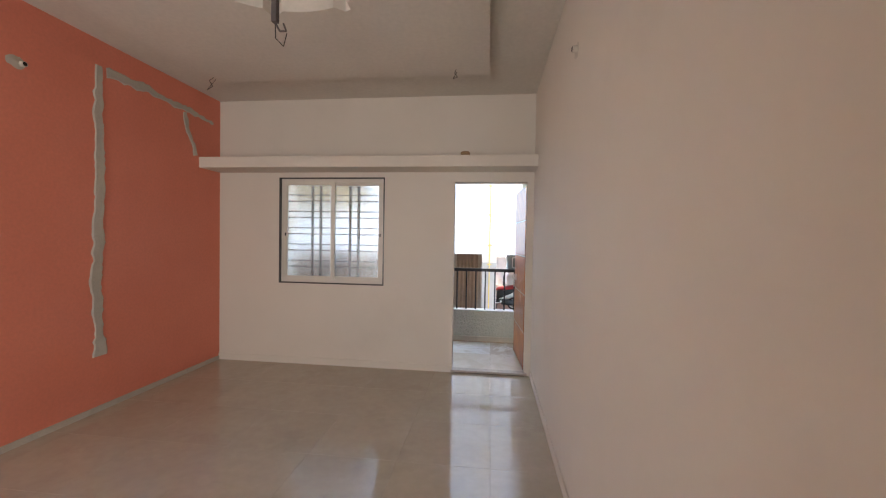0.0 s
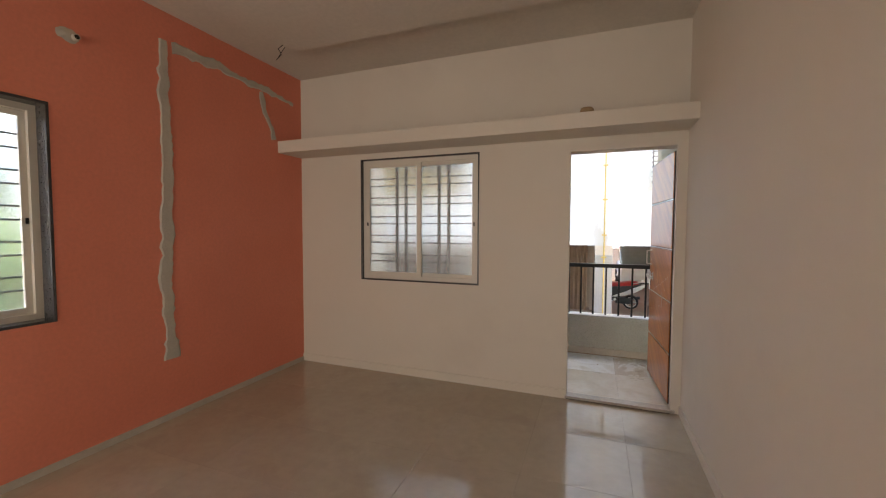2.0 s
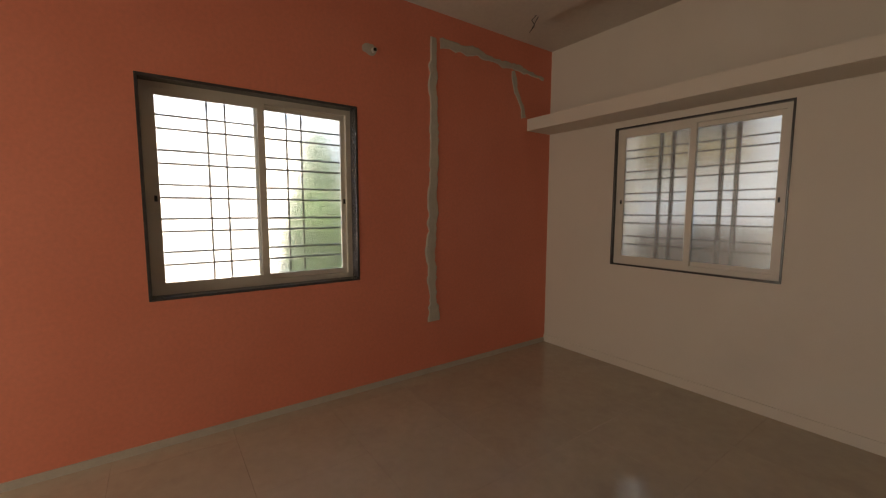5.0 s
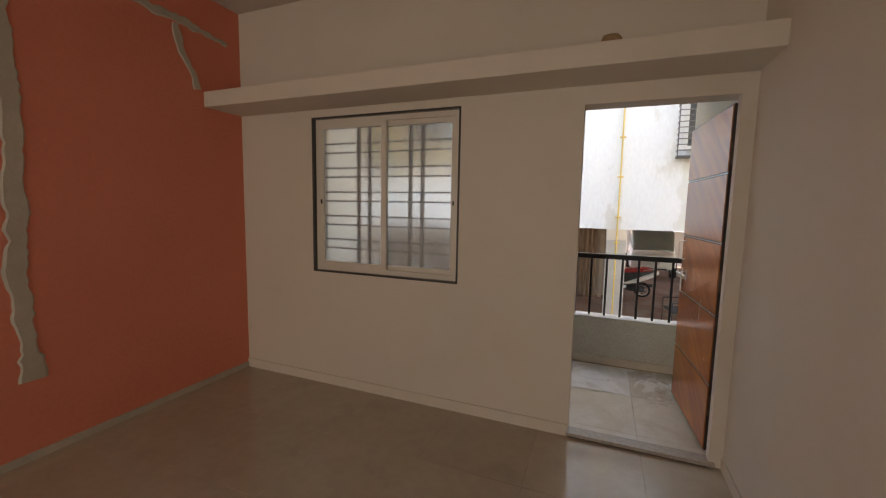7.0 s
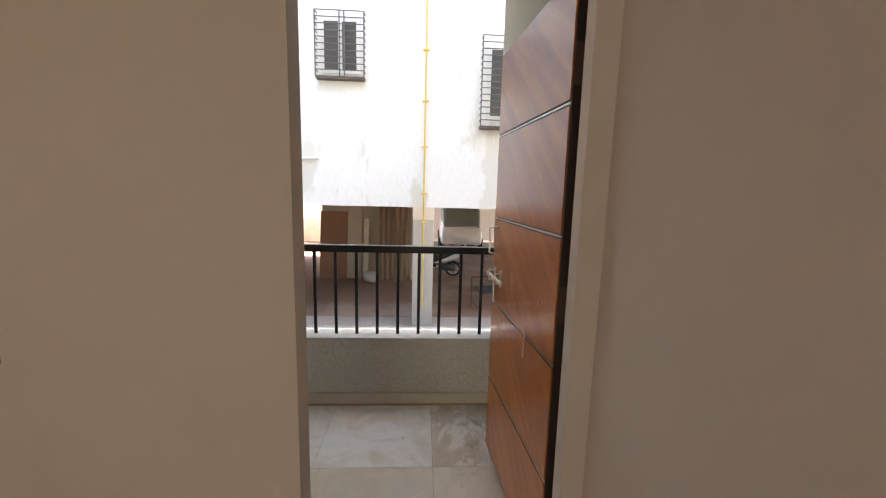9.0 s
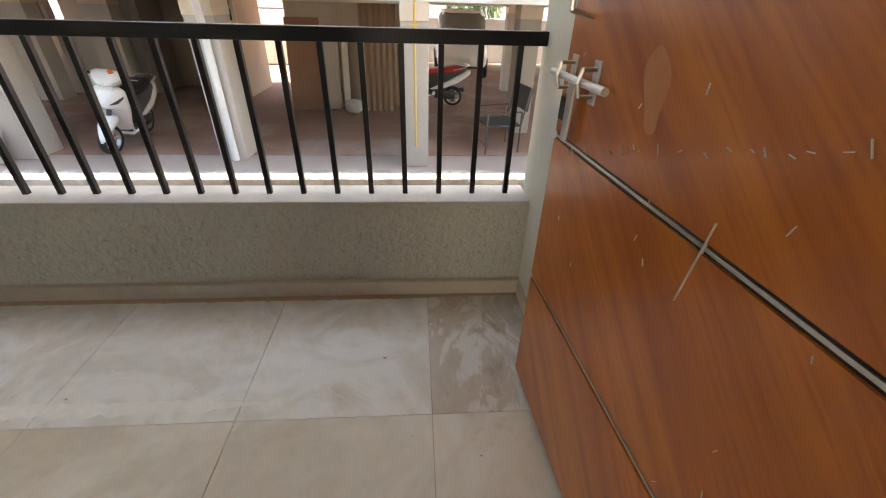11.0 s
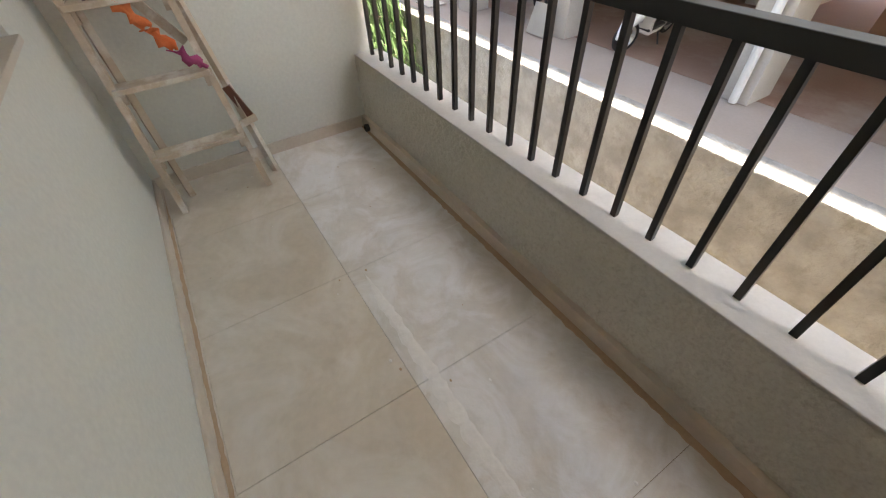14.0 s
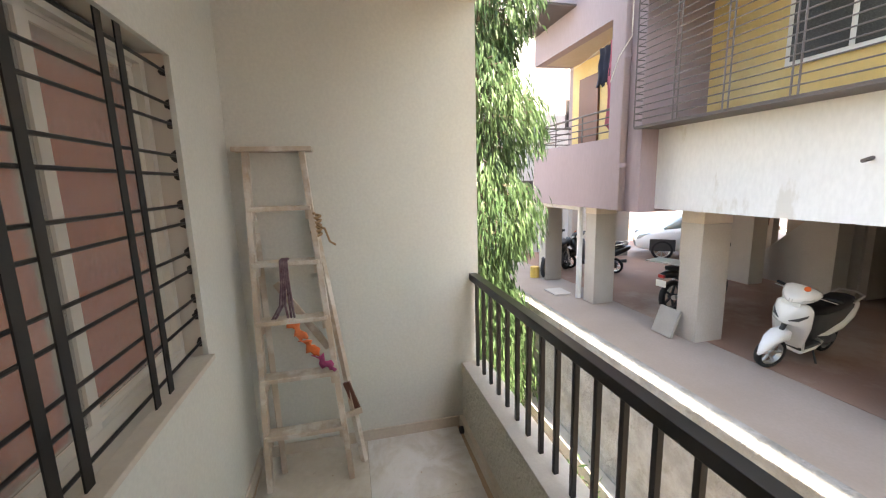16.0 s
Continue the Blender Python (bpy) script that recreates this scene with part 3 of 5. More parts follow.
# ---- outside ground and walls ----
S("ground", bx(-300, 300, -300, 400, -3.0, -1.8), EARTH, "bare earth ground", "ground")
# the cement strip takes a dark earth colour to paint in its shade
S("gully", bx(-40, 40, 1.6, 3.33, -1.8, -1.76), EARTH, "narrow cement drain strip between the houses, coloured dark for shade", "ground")
S("drain_ledge", bx(-40, 40, 3.17, 3.33, -1.76, -1.60, 0.01), CEMENT, "pale cement ledge at the foot of the compound wall", "ledge")
S("compound_wall", bx(-40, 40, 3.33, 3.55, -1.8, -0.23, 0.01), COMPOUND, "weathered cement compound wall with mossy stains", "wall")
S("apron", bx(-60, 60, 3.55, 5.95, -1.8, -0.905), APRON, "dusty grey cement apron before the columns", "pavement")
S("pavement", bx(-60, 60, 5.95, 70, -1.8, -0.90), PAVER, "dusty red-brown paved parking floor", "pavement")

# ---- the neighbouring house on columns ----
FY, FZ, TOP = 5.45, 1.10, 10.0
RUST = mat("rusty_dark_grille", (0.10, 0.08, 0.075), 0.6, grain=60)
GREEN_SHEET = mat("green_awning_sheet", (0.02, 0.22, 0.15), 0.6, grain=30)
PIPE_W = mat("grey_white_pipe", (0.70, 0.68, 0.64), 0.5, second=(0.58, 0.55, 0.50), scale=3, grain=30)
PIPE_Y = mat("yellow_gas_pipe", (0.66, 0.45, 0.10), 0.5, grain=30)
DOOR_BR = mat("brown_door_paint", (0.16, 0.06, 0.035), 0.5, grain=30)
CLOTH_B = mat("navy_cloth", (0.03, 0.035, 0.06), 0.9, grain=60)
CLOTH_P = mat("pink_cloth", (0.55, 0.16, 0.22), 0.9, grain=60)

house = thing("neighbour_house", "mauve and white apartment house standing on columns", "house")
bm = bmesh.new()
box(bm, 0.07, 14, FY, FY + 0.25, FZ, TOP); box(bm, -2.9, 0.07, FY, FY + 0.25, FZ, 2.31); box(bm, -2.9, 0.07, FY, FY + 0.25, 4.25, TOP)
part("white_wall", bm, WHITE_W, house, "white painted wall with grey damp stains")
PY = 5.15
HL, HR, OR = -6.45, -2.84, -3.64      # ends of the mauve bay and the edge of its balcony opening
for b in ((HL, HR, PY, PY + 0.2, FZ - 0.05, 2.25), (HL, HR, PY, PY + 0.2, 4.12, TOP), (OR, HR, PY, PY + 0.2, 2.25, 4.12), (HR - 0.2, HR, PY + 0.2, 6.5, FZ - 0.05, TOP),
          (HL, HL + 0.15, PY + 0.2, 9.0, 4.12, TOP), (HL, HL + 0.15, PY + 0.2, 9.0, FZ - 0.05, 2.25), (HL, HL + 0.15, 6.05, 9.0, 2.25, 4.12)):
    part("mauve_wall", bx(*b), PURPLE, house, "faded mauve painted wall")
rain = part("rain_pipe", rod(bmesh.new(), (-3.18, PY - 0.05, FZ - 0.05), (-3.18, PY - 0.05, TOP), 0.05, 14), PURPLE, house, "mauve painted rain pipe", smooth=True)
for z in (1.75, 3.4, 5.1):
    part("pipe_collar", rod(bmesh.new(), (-3.18, PY - 0.05, z), (-3.18, PY - 0.05, z + 0.07), 0.058, 14), PURPLE, rain)
for b in ((HL + 0.15, HR - 0.2, 6.05, 6.25, 2.25, 4.12), (HR, 0.2, 6.3, 6.5, 2.31, 4.25), (0.07, 0.2, FY + 0.25, 6.3, 2.31, 4.25)):
    part("balcony_wall", bx(*b), YELLOW_W, house, "ochre yellow balcony wall")
bm = bmesh.new()
# besides the floors: an unseen eave and a rear canopy, added to cast shade
box(bm, HL + 0.15, HR - 0.2, PY + 0.2, 12.4, 1.32, 1.50); box(bm, 2.6, 14, 12.4, 16.9, 1.32, 1.50); box(bm, -3.1, 14, FY + 0.25, 12.4, 1.32, 1.50); box(bm, HL, 14, PY, 12.4, TOP, TOP + 0.15); box(bm, HL, 14, 4.47, PY, TOP, TOP + 0.12)
box(bm, HL + 0.15, HR - 0.2, PY + 0.2, 6.05, 4.12, 4.30); box(bm, HR, 0.07, FY + 0.25, 6.3, 4.26, 4.40); box(bm, HL + 0.15, 14, 12.2, 12.4, 1.5, TOP); box(bm, 13.8, 14, FY + 0.25, 12.2, 1.5, TOP)
part("floor_slab", bm, STILT_W, house)
bm = bmesh.new()
box(bm, HL + 0.15, 14, 5.55, 5.80, 1.10, 1.32); box(bm, HL + 0.15, 14, 9.0, 9.3, 1.05, 1.32)
for xx in (-4.65, -2.5, 0.45, 3.1, 5.8):
    box(bm, xx - 0.12, xx + 0.12, 5.80, 9.0, 1.1, 1.32)
part("beam", bm, COL_CREAM, house)
COLS = [(-6.55, 5.45, 0.34, 0.45), (-4.47, 5.42, 0.34, 0.45), (-2.36, 5.72, 0.38, 0.50), (0.50, 5.72, 0.36, 0.50), (3.10, 5.46, 0.34, 0.40), (4.95, 7.2, 0.35, 0.4),
        (-4.75, 9.5, 0.55, 0.4), (-3.35, 9.8, 0.55, 0.4), (-1.35, 9.6, 0.4, 0.5), (-8.6, 8.9, 0.4, 0.5), (5.6, 11.2, 0.4, 0.4), (-5.9, 9.1, 0.3, 0.45), (-9.9, 8.2, 0.35, 0.4)]
for cx, cy, w, d in COLS:
    c = part("column", bx(cx - w / 2, cx + w / 2, cy, cy + d, -0.90, 0.90, 0.008), COL_GREY, house, "column painted grey with a cream head")
    part("column_head", bx(cx - w / 2 - 0.006, cx + w / 2 + 0.006, cy - 0.006, cy + d + 0.006, 0.90, 1.32, 0.006), COL_CREAM, c, "cream column head")
# walls and stair under the house
for b in ((0.55, 3.2, 9.25, 9.45, -0.9, 1.32), (-3.0, -0.9, 11.4, 11.6, -0.9, 1.32), (-6.0, -5.2, 11.0, 11.2, -0.9, 1.32), (-0.9, -0.7, 9.6, 11.6, -0.9, 1.32), (-5.6, -3.0, 12.0, 12.2, -0.9, 1.5)):
    part("stilt_wall", bx(*b), STILT_W, house, "beige plastered wall under the house")
for xx, yy, ww in ((-5.9, 10.985, 0.16), (-5.5, 10.985, 0.2), (-2.2, 11.385, 0.18), (-1.5, 11.385, 0.18)):
    part("shutter", bx(xx, xx + ww, yy - 0.02, yy + 0.015, -0.1 + 0.4, 1.3), DOOR_BR, house, "dark brown wooden shutter")
stair = part("stair_side", loft([[(-5.2, y, -0.9), (-3.0, y, -0.9), (-3.0, y, 1.30), (-3.25, y, 1.30), (-5.2, y, -0.55)] for y in (10.35, 10.43)]), COL_GREY, house, "grey plastered stair flank")
for i in range(10):
    part("step", bx(-5.1 + i * 0.22, -4.86 + i * 0.22, 10.43, 11.6, -0.9, -0.72 + i * 0.2), COL_GREY, stair)
# pipes
for nm, xx, yy, m, r in (("drain_pipe", 0.60, FY - 0.055, PIPE_W, 0.045), ("gas_pipe", 3.10, FY - 0.03, PIPE_Y, 0.013), ("drain_pipe", -4.74, 5.36, PIPE_W, 0.055)):
    if nm == "gas_pipe":
        p = part(nm, tube([(xx, yy, TOP), (xx, yy, 1.0), (xx + 0.0, 5.42, 0.95), (xx, 5.42, -0.6)], r), m, house, "thin yellow gas pipe")
        for z in (0.86, 1.32, 2.05, 2.75, 3.5):
            part("pipe_clip", bx(xx - 0.05, xx + 0.05, yy - 0.018, yy + 0.03, z - 0.012, z + 0.012), PIPE_Y, p)
    elif xx > 0:
        p = part(nm, tube([(xx - 0.06, yy, TOP), (xx, yy, 1.75), (xx + 0.05, yy, 1.1), (xx - 0.05, 5.66, 0.85), (xx - 0.05, 5.66, -0.88)], r, 12), m, house, "grey-white drain pipe")
        for z in (1.25, 1.85, 2.9):
            part("pipe_collar", rod(bmesh.new(), (xx - 0.0, yy, z), (xx - 0.0, yy, z + 0.06), r * 1.25, 12), m, p)
    else:
        part(nm, tube([(-6.3, yy, 1.0), (xx, yy, 1.0), (xx, yy, -0.88)], r, 12), m, house, "beige drain pipe")
part("waste_pipe", tube([(0.66, FY - 0.04, 1.80), (1.45, FY - 0.04, 1.83)], 0.022), PIPE_W, house)
part("spout", tube([(-0.2, FY + 0.02, 1.72), (-0.2, FY - 0.12, 1.69)], 0.02), RUST, house, "dark spout stub")


def cage(x0, x1, z0, z1, y0, y1, name, nh, nv, label):
    """A welded grille box in front of an opening; its bars are kept as one lattice part a side."""
    root = part(name, bx(x0, x1, y0, y1, z0 - 0.03, z0), RUST, house, label)
    bars = {}

    def one(name, a, b, r):
        d = round((Vector(b) - Vector(a)).length, 4)
        k = (name, d, r)
        if k not in bars:
            bars[k] = mesh_of(name, rod(bmesh.new(), (0, 0, 0), (0, 0, d), r, 6), RUST)
        ob = new(name, bars[k])
        ob.parent = root
        ob.matrix_basis = Matrix.Translation(a) @ (Vector(b) - Vector(a)).to_track_quat("Z", "Y").to_matrix().to_4x4()

    for i in range(nh + 1):
        z = z0 + (z1 - z0) * i / nh
        one("cross_rod", (x0, y0, z), (x1, y0, z), 0.008)
        for xx in (x0, x1):
            one("side_rod", (xx, y0, z), (xx, y1, z), 0.008)
    for i in range(nv + 1):
        xx = x0 + (x1 - x0) * i / nv
        one("upright", (xx, y0, z0), (xx, y0, z1), 0.010)
        if 0 < i < nv:
            one("upright", (xx + 0.07, y0, z0), (xx + 0.07, y0, z1), 0.010)
    return root


cg = cage(-2.86, 0.07, 2.33, 4.22, 5.02, FY, "window_cage", 20, 4, "rusty welded grille cage")
part("awning", bx(-2.9, 0.1, 4.95, FY, 4.23, 4.26), GREEN_SHEET, cg, "green plastic awning sheet")
cage(3.95, 5.1, 2.38, 3.7, 5.28, FY, "window_cage", 14, 3, "rusty welded grille cage")
cage(1.45, 2.17, 3.03, 3.95, 5.3, FY, "window_cage", 10, 2, "rusty welded grille cage")
cage(-6.45, -4.75, 4.78, 6.3, 4.5, PY, "window_cage", 16, 3, "rusty welded grille cage")
for x0, x1, y, z0, z1 in ((-1.7, -0.3, 6.29, 2.9, 4.0), (4.05, 5.0, FY, 2.5, 3.6), (1.5, 2.1, FY, 3.1, 3.9)):
    wf = part("window", bx(x0, x1, y - 0.03, y - 0.002, z0, z1), PIPE_W, house, "white framed window")
    xm = (x0 + x1) / 2
    for a, b in ((x0 + 0.06, xm - 0.03), (xm + 0.03, x1 - 0.06)):
        part("pane", bx(a, b, y - 0.036, y - 0.031, z0 + 0.06, z1 - 0.06), GRANITE, wf, "dark window pane")
dr = part("balcony_door", bx(-5.95, -5.25, 6.0, 6.045, 2.27, 3.75), DOOR_BR, house, "dark brown wooden balcony door")
br = part("balcony_railing", rods([((HL + 0.1, PY + 0.1, z), (OR, PY + 0.1, z)) for z in (2.38, 2.50, 2.62)] + [((HL + 0.1, PY + 0.1, z), (HL + 0.1, 6.05, z)) for z in (2.38, 2.50, 2.62)] + [((x, PY + 0.1, 2.25), (x, PY + 0.1, 2.74)) for x in (HL + 0.1, -5.6, -4.6)], 0.012, 8), RUST, house, "thin steel balcony railing")
part("top_rail", rods([((HL + 0.1, PY + 0.1, 2.75), (OR, PY + 0.1, 2.75)), ((HL + 0.1, PY + 0.1, 2.75), (HL + 0.1, 6.05, 2.75))], 0.02), RUST, br)


def cloth(name, x0, x1, y, z0, z1, m, label, seed):
    rnd = random.Random(seed)
    bm = bmesh.new()
    nx, nzv = 14, 12
    g = [[bm.verts.new((x0 + (x1 - x0) * i / nx + 0.02 * math.sin(j * 0.9), y + 0.05 * math.sin(i * 1.3 + seed) * (0.3 + j / nzv), z1 - (z1 - z0) * j / nzv * (1 - 0.12 * abs(math.sin(i * 0.7 + seed)))))
          for i in range(nx + 1)] for j in range(nzv + 1)]
    for j in range(nzv):
        for i in range(nx):
            bm.faces.new((g[j][i], g[j][i + 1], g[j + 1][i + 1], g[j + 1][i]))
    ob = solid(name, bm, m, label, "laundry", smooth=True)
    md = ob.modifiers.new("thick", "SOLIDIFY")
    md.thickness = 0.006
    return ob


line = solid("clothes_line", tube([(-6.3, 5.6, 3.86), (-5.2, 5.52, 3.84), (OR, 5.45, 4.02)], 0.005), CEIL, "thin white clothes line across the balcony", "clothes line")
cloth("hanging_shirt", -4.50, -4.05, 5.49, 3.22, 3.93, CLOTH_B, "dark navy shirt hanging on the clothes line", 2)
cloth("hanging_towel", -4.10, -3.92, 5.46, 2.36, 3.97, CLOTH_P, "pink towel hanging on the clothes line", 5)
solid("dangling_cable", tube([(-3.62, 5.13, 3.15), (-3.3, 5.04, 3.45), (-3.02, 5.04, 3.66), (-2.98, 5.02, 4.9)], 0.008), CEIL, "white cable hanging along the mauve facade", "cable")

# far houses, walls and distance
S("backdrop_wall", bx(-30, 30, 17.0, 17.2, -0.9, 0.6), WHITE_W, "pale boundary wall behind the parking floor", "wall")
far = thing("far_house", "white apartment house with small windows beyond the tree", "house", kind="")
part("wall", bx(-18, -10, 3.4, 9.0, -1.8, 12), WHITE_W, far)
for yy, zz in ((6.3, 3.0), (8.0, 3.2), (7.2, 5.6), (8.2, 5.8), (6.3, 0.6), (5.2, 5.6), (5.2, 3.0), (7.4, 8.2)):
    w = part("window", bx(-10.0, -9.97, yy, yy + 0.55, zz, zz + 0.95), RUST, far)
    part("pane", bx(-9.97, -9.955, yy + 0.05, yy + 0.50, zz + 0.05, zz + 0.90), GRANITE, w)
S("side_house", bx(-22, -9.5, -25, 1.0, -1.8, 4.0), WHITE_W, "pale house beyond the side plot", "building")
S("rear_house", bx(-12, 22, 24, 30, -1.8, 9), WHITE_W, "pale house behind the boundary wall", "building")

# ---- trees ----
BARK = mat("grey_brown_bark", (0.16, 0.12, 0.09), 0.9, second=(0.10, 0.08, 0.06), scale=14, grain=60, bump=0.8)


def leaf_mat(name, c, d):
    m = mat(name, c, 0.45, second=d, scale=2.2, amount=0.9, grain=0, spec=0.4)
    n, l = m.node_tree.nodes, m.node_tree.links
    b = n["Principled BSDF"]
    geo, hv = n.new("ShaderNodeNewGeometry"), n.new("ShaderNodeHueSaturation")
    mr = n.new("ShaderNodeMapRange")
    mr.inputs[3].default_value, mr.inputs[4].default_value = 0.6, 1.5
    l.new(geo.outputs["Random Per Island"], mr.inputs[0])
    l.new(mr.outputs[0], hv.inputs["Value"])
    l.new(b.inputs["Base Color"].links[0].from_socket, hv.inputs["Color"])
    l.new(hv.outputs[0], b.inputs["Base Color"])
    tr, ad = n.new("ShaderNodeBsdfTranslucent"), n.new("ShaderNodeMixShader")
    ad.inputs[0].default_value = 0.25
    l.new(hv.outputs[0], tr.inputs[0])
    l.new(b.outputs[0], ad.inputs[1])
    l.new(tr.outputs[0], ad.inputs[2])
    l.new(ad.outputs[0], n["Material Output"].inputs[0])
    return m


LEAF = leaf_mat("glossy_green_leaf", (0.095, 0.155, 0.062), (0.05, 0.10, 0.038))


def drooping_tree(x, y, z0, z1, r, count, seed, label, size=1.0):
    """A slender tree whose twigs hang down and carry narrow drooping leaves."""
    rnd = random.Random(seed)
    root = thing("tree", label, "tree", (x, y, z0))
    h = z1 - z0
    part("trunk", rod(bmesh.new(), (0, 0, 0), (0.03, 0.02, h), 0.09, 10, 0.02), BARK, root)
    twigs = []
    verts, faces = [], []
    for i in range(count):
        zz = h * (0.04 + 0.95 * rnd.random())
        a = rnd.uniform(0, 2 * math.pi)
        taper = 1.0 if zz < 0.7 * h else max(0.15, (h - zz) / (0.3 * h))
        lump = 0.72 + 0.28 * math.sin(zz * 3.1 + 2.0 * math.cos(a + zz))
        rr = r * taper * lump * (0.45 + 0.55 * rnd.random() ** 0.5)
        tip = Vector((rr * math.cos(a), rr * math.sin(a), zz))
        if i % 4 == 0:
            twigs.append(((0.0, 0.0, zz + 0.12), tuple(tip)))
        for k in range(8):
            base = tip + Vector((rnd.gauss(0, 0.05), rnd.gauss(0, 0.05), 0.05 - 0.045 * k))
            out = Vector((math.cos(a + rnd.gauss(0, 0.9)), math.sin(a + rnd.gauss(0, 0.9)), 0))
            d = (out * rnd.uniform(0.15, 0.75) + Vector((0, 0, -1))).normalized()
            ln, wd = size * rnd.uniform(0.13, 0.24), size * rnd.uniform(0.012, 0.021)
            side = d.cross(Vector((rnd.gauss(0, 1), rnd.gauss(0, 1), 0.2))).normalized()
            sag = Vector((0, 0, -0.03)) 
            i0 = len(verts)
            mid = base + d * ln * 0.45
            verts += [tuple(base), tuple(mid + side * wd), tuple(mid - side * wd + out * 0.004), tuple(base + d * ln + sag)]
            faces += [(i0, i0 + 1, i0 + 2), (i0 + 1, i0 + 3, i0 + 2)]
    me = bpy.data.meshes.new("crown")
    me.from_pydata(verts, [], faces)
    me.materials.append(LEAF)
    cr = new("crown", me)
    cr.parent = root
    part("twigs", rods(twigs, 0.006, 5), BARK, root)
    return root


drooping_tree(-3.05, 2.60, -1.76, 8.2, 0.98, 7000, 4, "slender tree with long drooping green leaves by the compound wall", 0.72)
drooping_tree(-4.6, 2.3, -1.76, 7.0, 0.7, 1100, 9, "slender drooping tree behind another by the wall")
drooping_tree(-4.5, -0.95, -1.76, 2.9, 0.75, 1500, 12, "leafy green tree outside the side window", 1.3)
drooping_tree(5.6, 18.6, -0.9, 3.6, 1.3, 500, 17, "small leafy tree behind the boundary wall", 1.6)

# ---- the wooden ladder ----
WOOD_P = mat("paint_spattered_pale_wood", (0.58, 0.48, 0.37), 0.8, second=(0.46, 0.35, 0.26), scale=5, amount=0.9, grain=40, bump=0.35, bump_scale=50,
             stain=(0.74, 0.70, 0.63), stain_scale=5, stain_lo=0.46, stain_hi=0.58)
ROPE_T = mat("tan_rope", (0.36, 0.24, 0.13), 0.95, grain=90, bump=0.6)
ROPE_M = mat("maroon_striped_cord", (0.10, 0.04, 0.06), 0.9, second=(0.25, 0.18, 0.2), scale=40, amount=1.0)
RAG_O = mat("orange_rag", (0.75, 0.16, 0.05), 0.9, second=(0.85, 0.30, 0.12), scale=10)
RAG_P = mat("magenta_rag", (0.38, 0.05, 0.16), 0.9, second=(0.5, 0.12, 0.25), scale=10)


def ladder():
    root = thing("step_ladder", "old paint-spattered wooden step ladder leaning in the corner", "ladder")
    H = 1.79
    f0, f1 = Vector((0.425, 0.272, -0.012)), Vector((0.432, 0.702, -0.012))
    t0, t1 = Vector((0.20, 0.275, H)), Vector((0.20, 0.555, H))
    for a, b in ((f0, t0), (f1, t1)):
        part("stile", bar(bmesh.new(), a, b, 0.028, 0.055, (1, 0, 0)), WOOD_P, root)
    bm = bx(-0.06, 0.06, -0.195, 0.195, -0.012, 0.012, 0.004)
    bmesh.ops.transform(bm, matrix=Matrix.Translation((0.205, 0.415, H + 0.012)), verts=bm.verts)
    part("top_board", bm, WOOD_P, root)
    for i, s in enumerate((0.165, 0.335, 0.505, 0.675, 0.835)):
        a, b = f0.lerp(t0, s), f1.lerp(t1, s)
        st = part("tread", bx(a.x - 0.045, a.x + 0.045, a.y - 0.004, b.y + 0.004, a.z - 0.010, a.z + 0.014, 0.003), WOOD_P, root)
        for p in (a, b):
            k = 1 if p is a else -1
            part("cleat", bx(p.x - 0.018, p.x + 0.018, p.y + k * 0.016 - 0.012, p.y + k * 0.016 + 0.012, p.z - 0.06, p.z - 0.011), WOOD_P, st)
    # folded rear props
    r0, r1 = (0.30, 0.325, -0.012), (0.32, 0.775, -0.012)
    part("prop", bar(bmesh.new(), r0, (0.155, 0.28, 1.36), 0.03, 0.03), WOOD_P, root)
    part("prop", bar(bmesh.new(), r1, (0.165, 0.585, 1.40), 0.03, 0.03), WOOD_P, root)
    part("brace", bar(bmesh.new(), (0.20, 0.36, 1.08), (0.27, 0.62, 0.70), 0.012, 0.04), WOOD_P, root)
    part("brace", bar(bmesh.new(), (0.28, 0.70, 0.48), (0.30, 0.76, 0.30), 0.012, 0.04), DOOR_BR, root)
    part("brace", bar(bmesh.new(), (0.33, 0.685, 0.30), (0.31, 0.78, 0.31), 0.012, 0.035), WOOD_P, root)
    rnd = random.Random(6)
    tie = part("rope_tie", tube([(0.235 + 0.035 * math.cos(i * 0.9), 0.60 + 0.028 * math.sin(i * 0.9), 1.34 + 0.0035 * i) for i in range(36)], 0.007), ROPE_T, root, "tan rope lashing")
    part("rope_end", tube([(0.27, 0.61, 1.40), (0.30, 0.65, 1.38), (0.29, 0.67, 1.31), (0.30, 0.70, 1.29)], 0.006), ROPE_T, tie)
    p = f0.lerp(t0, 0.675)
    q = f1.lerp(t1, 0.675)
    cx, cy, cz = p.x + 0.05, (p.y + q.y) / 2 - 0.01, p.z
    for k in range(5):
        o = (k - 2) * 0.008
        part("cord", tube([(cx - 0.07, cy + o, cz + 0.02), (cx, cy + o, cz + 0.022), (cx + 0.005, cy + o * 1.2, cz - 0.10), (cx + 0.004, cy + o * 1.6 - 0.01 * (k < 3), cz - 0.22), (cx - 0.004, cy + o * 2 - (0.06 if k < 2 else 0), cz - 0.31)], 0.006), ROPE_M, root, "maroon braided cord")
    a = f0.lerp(t0, 0.505)
    pts = [Vector((a.x + 0.03, a.y + 0.17, a.z + 0.00)), Vector((a.x + 0.05, a.y + 0.23, a.z - 0.10)), Vector((a.x + 0.06, a.y + 0.29, a.z - 0.19)), Vector((a.x + 0.09, a.y + 0.37, a.z - 0.28))]
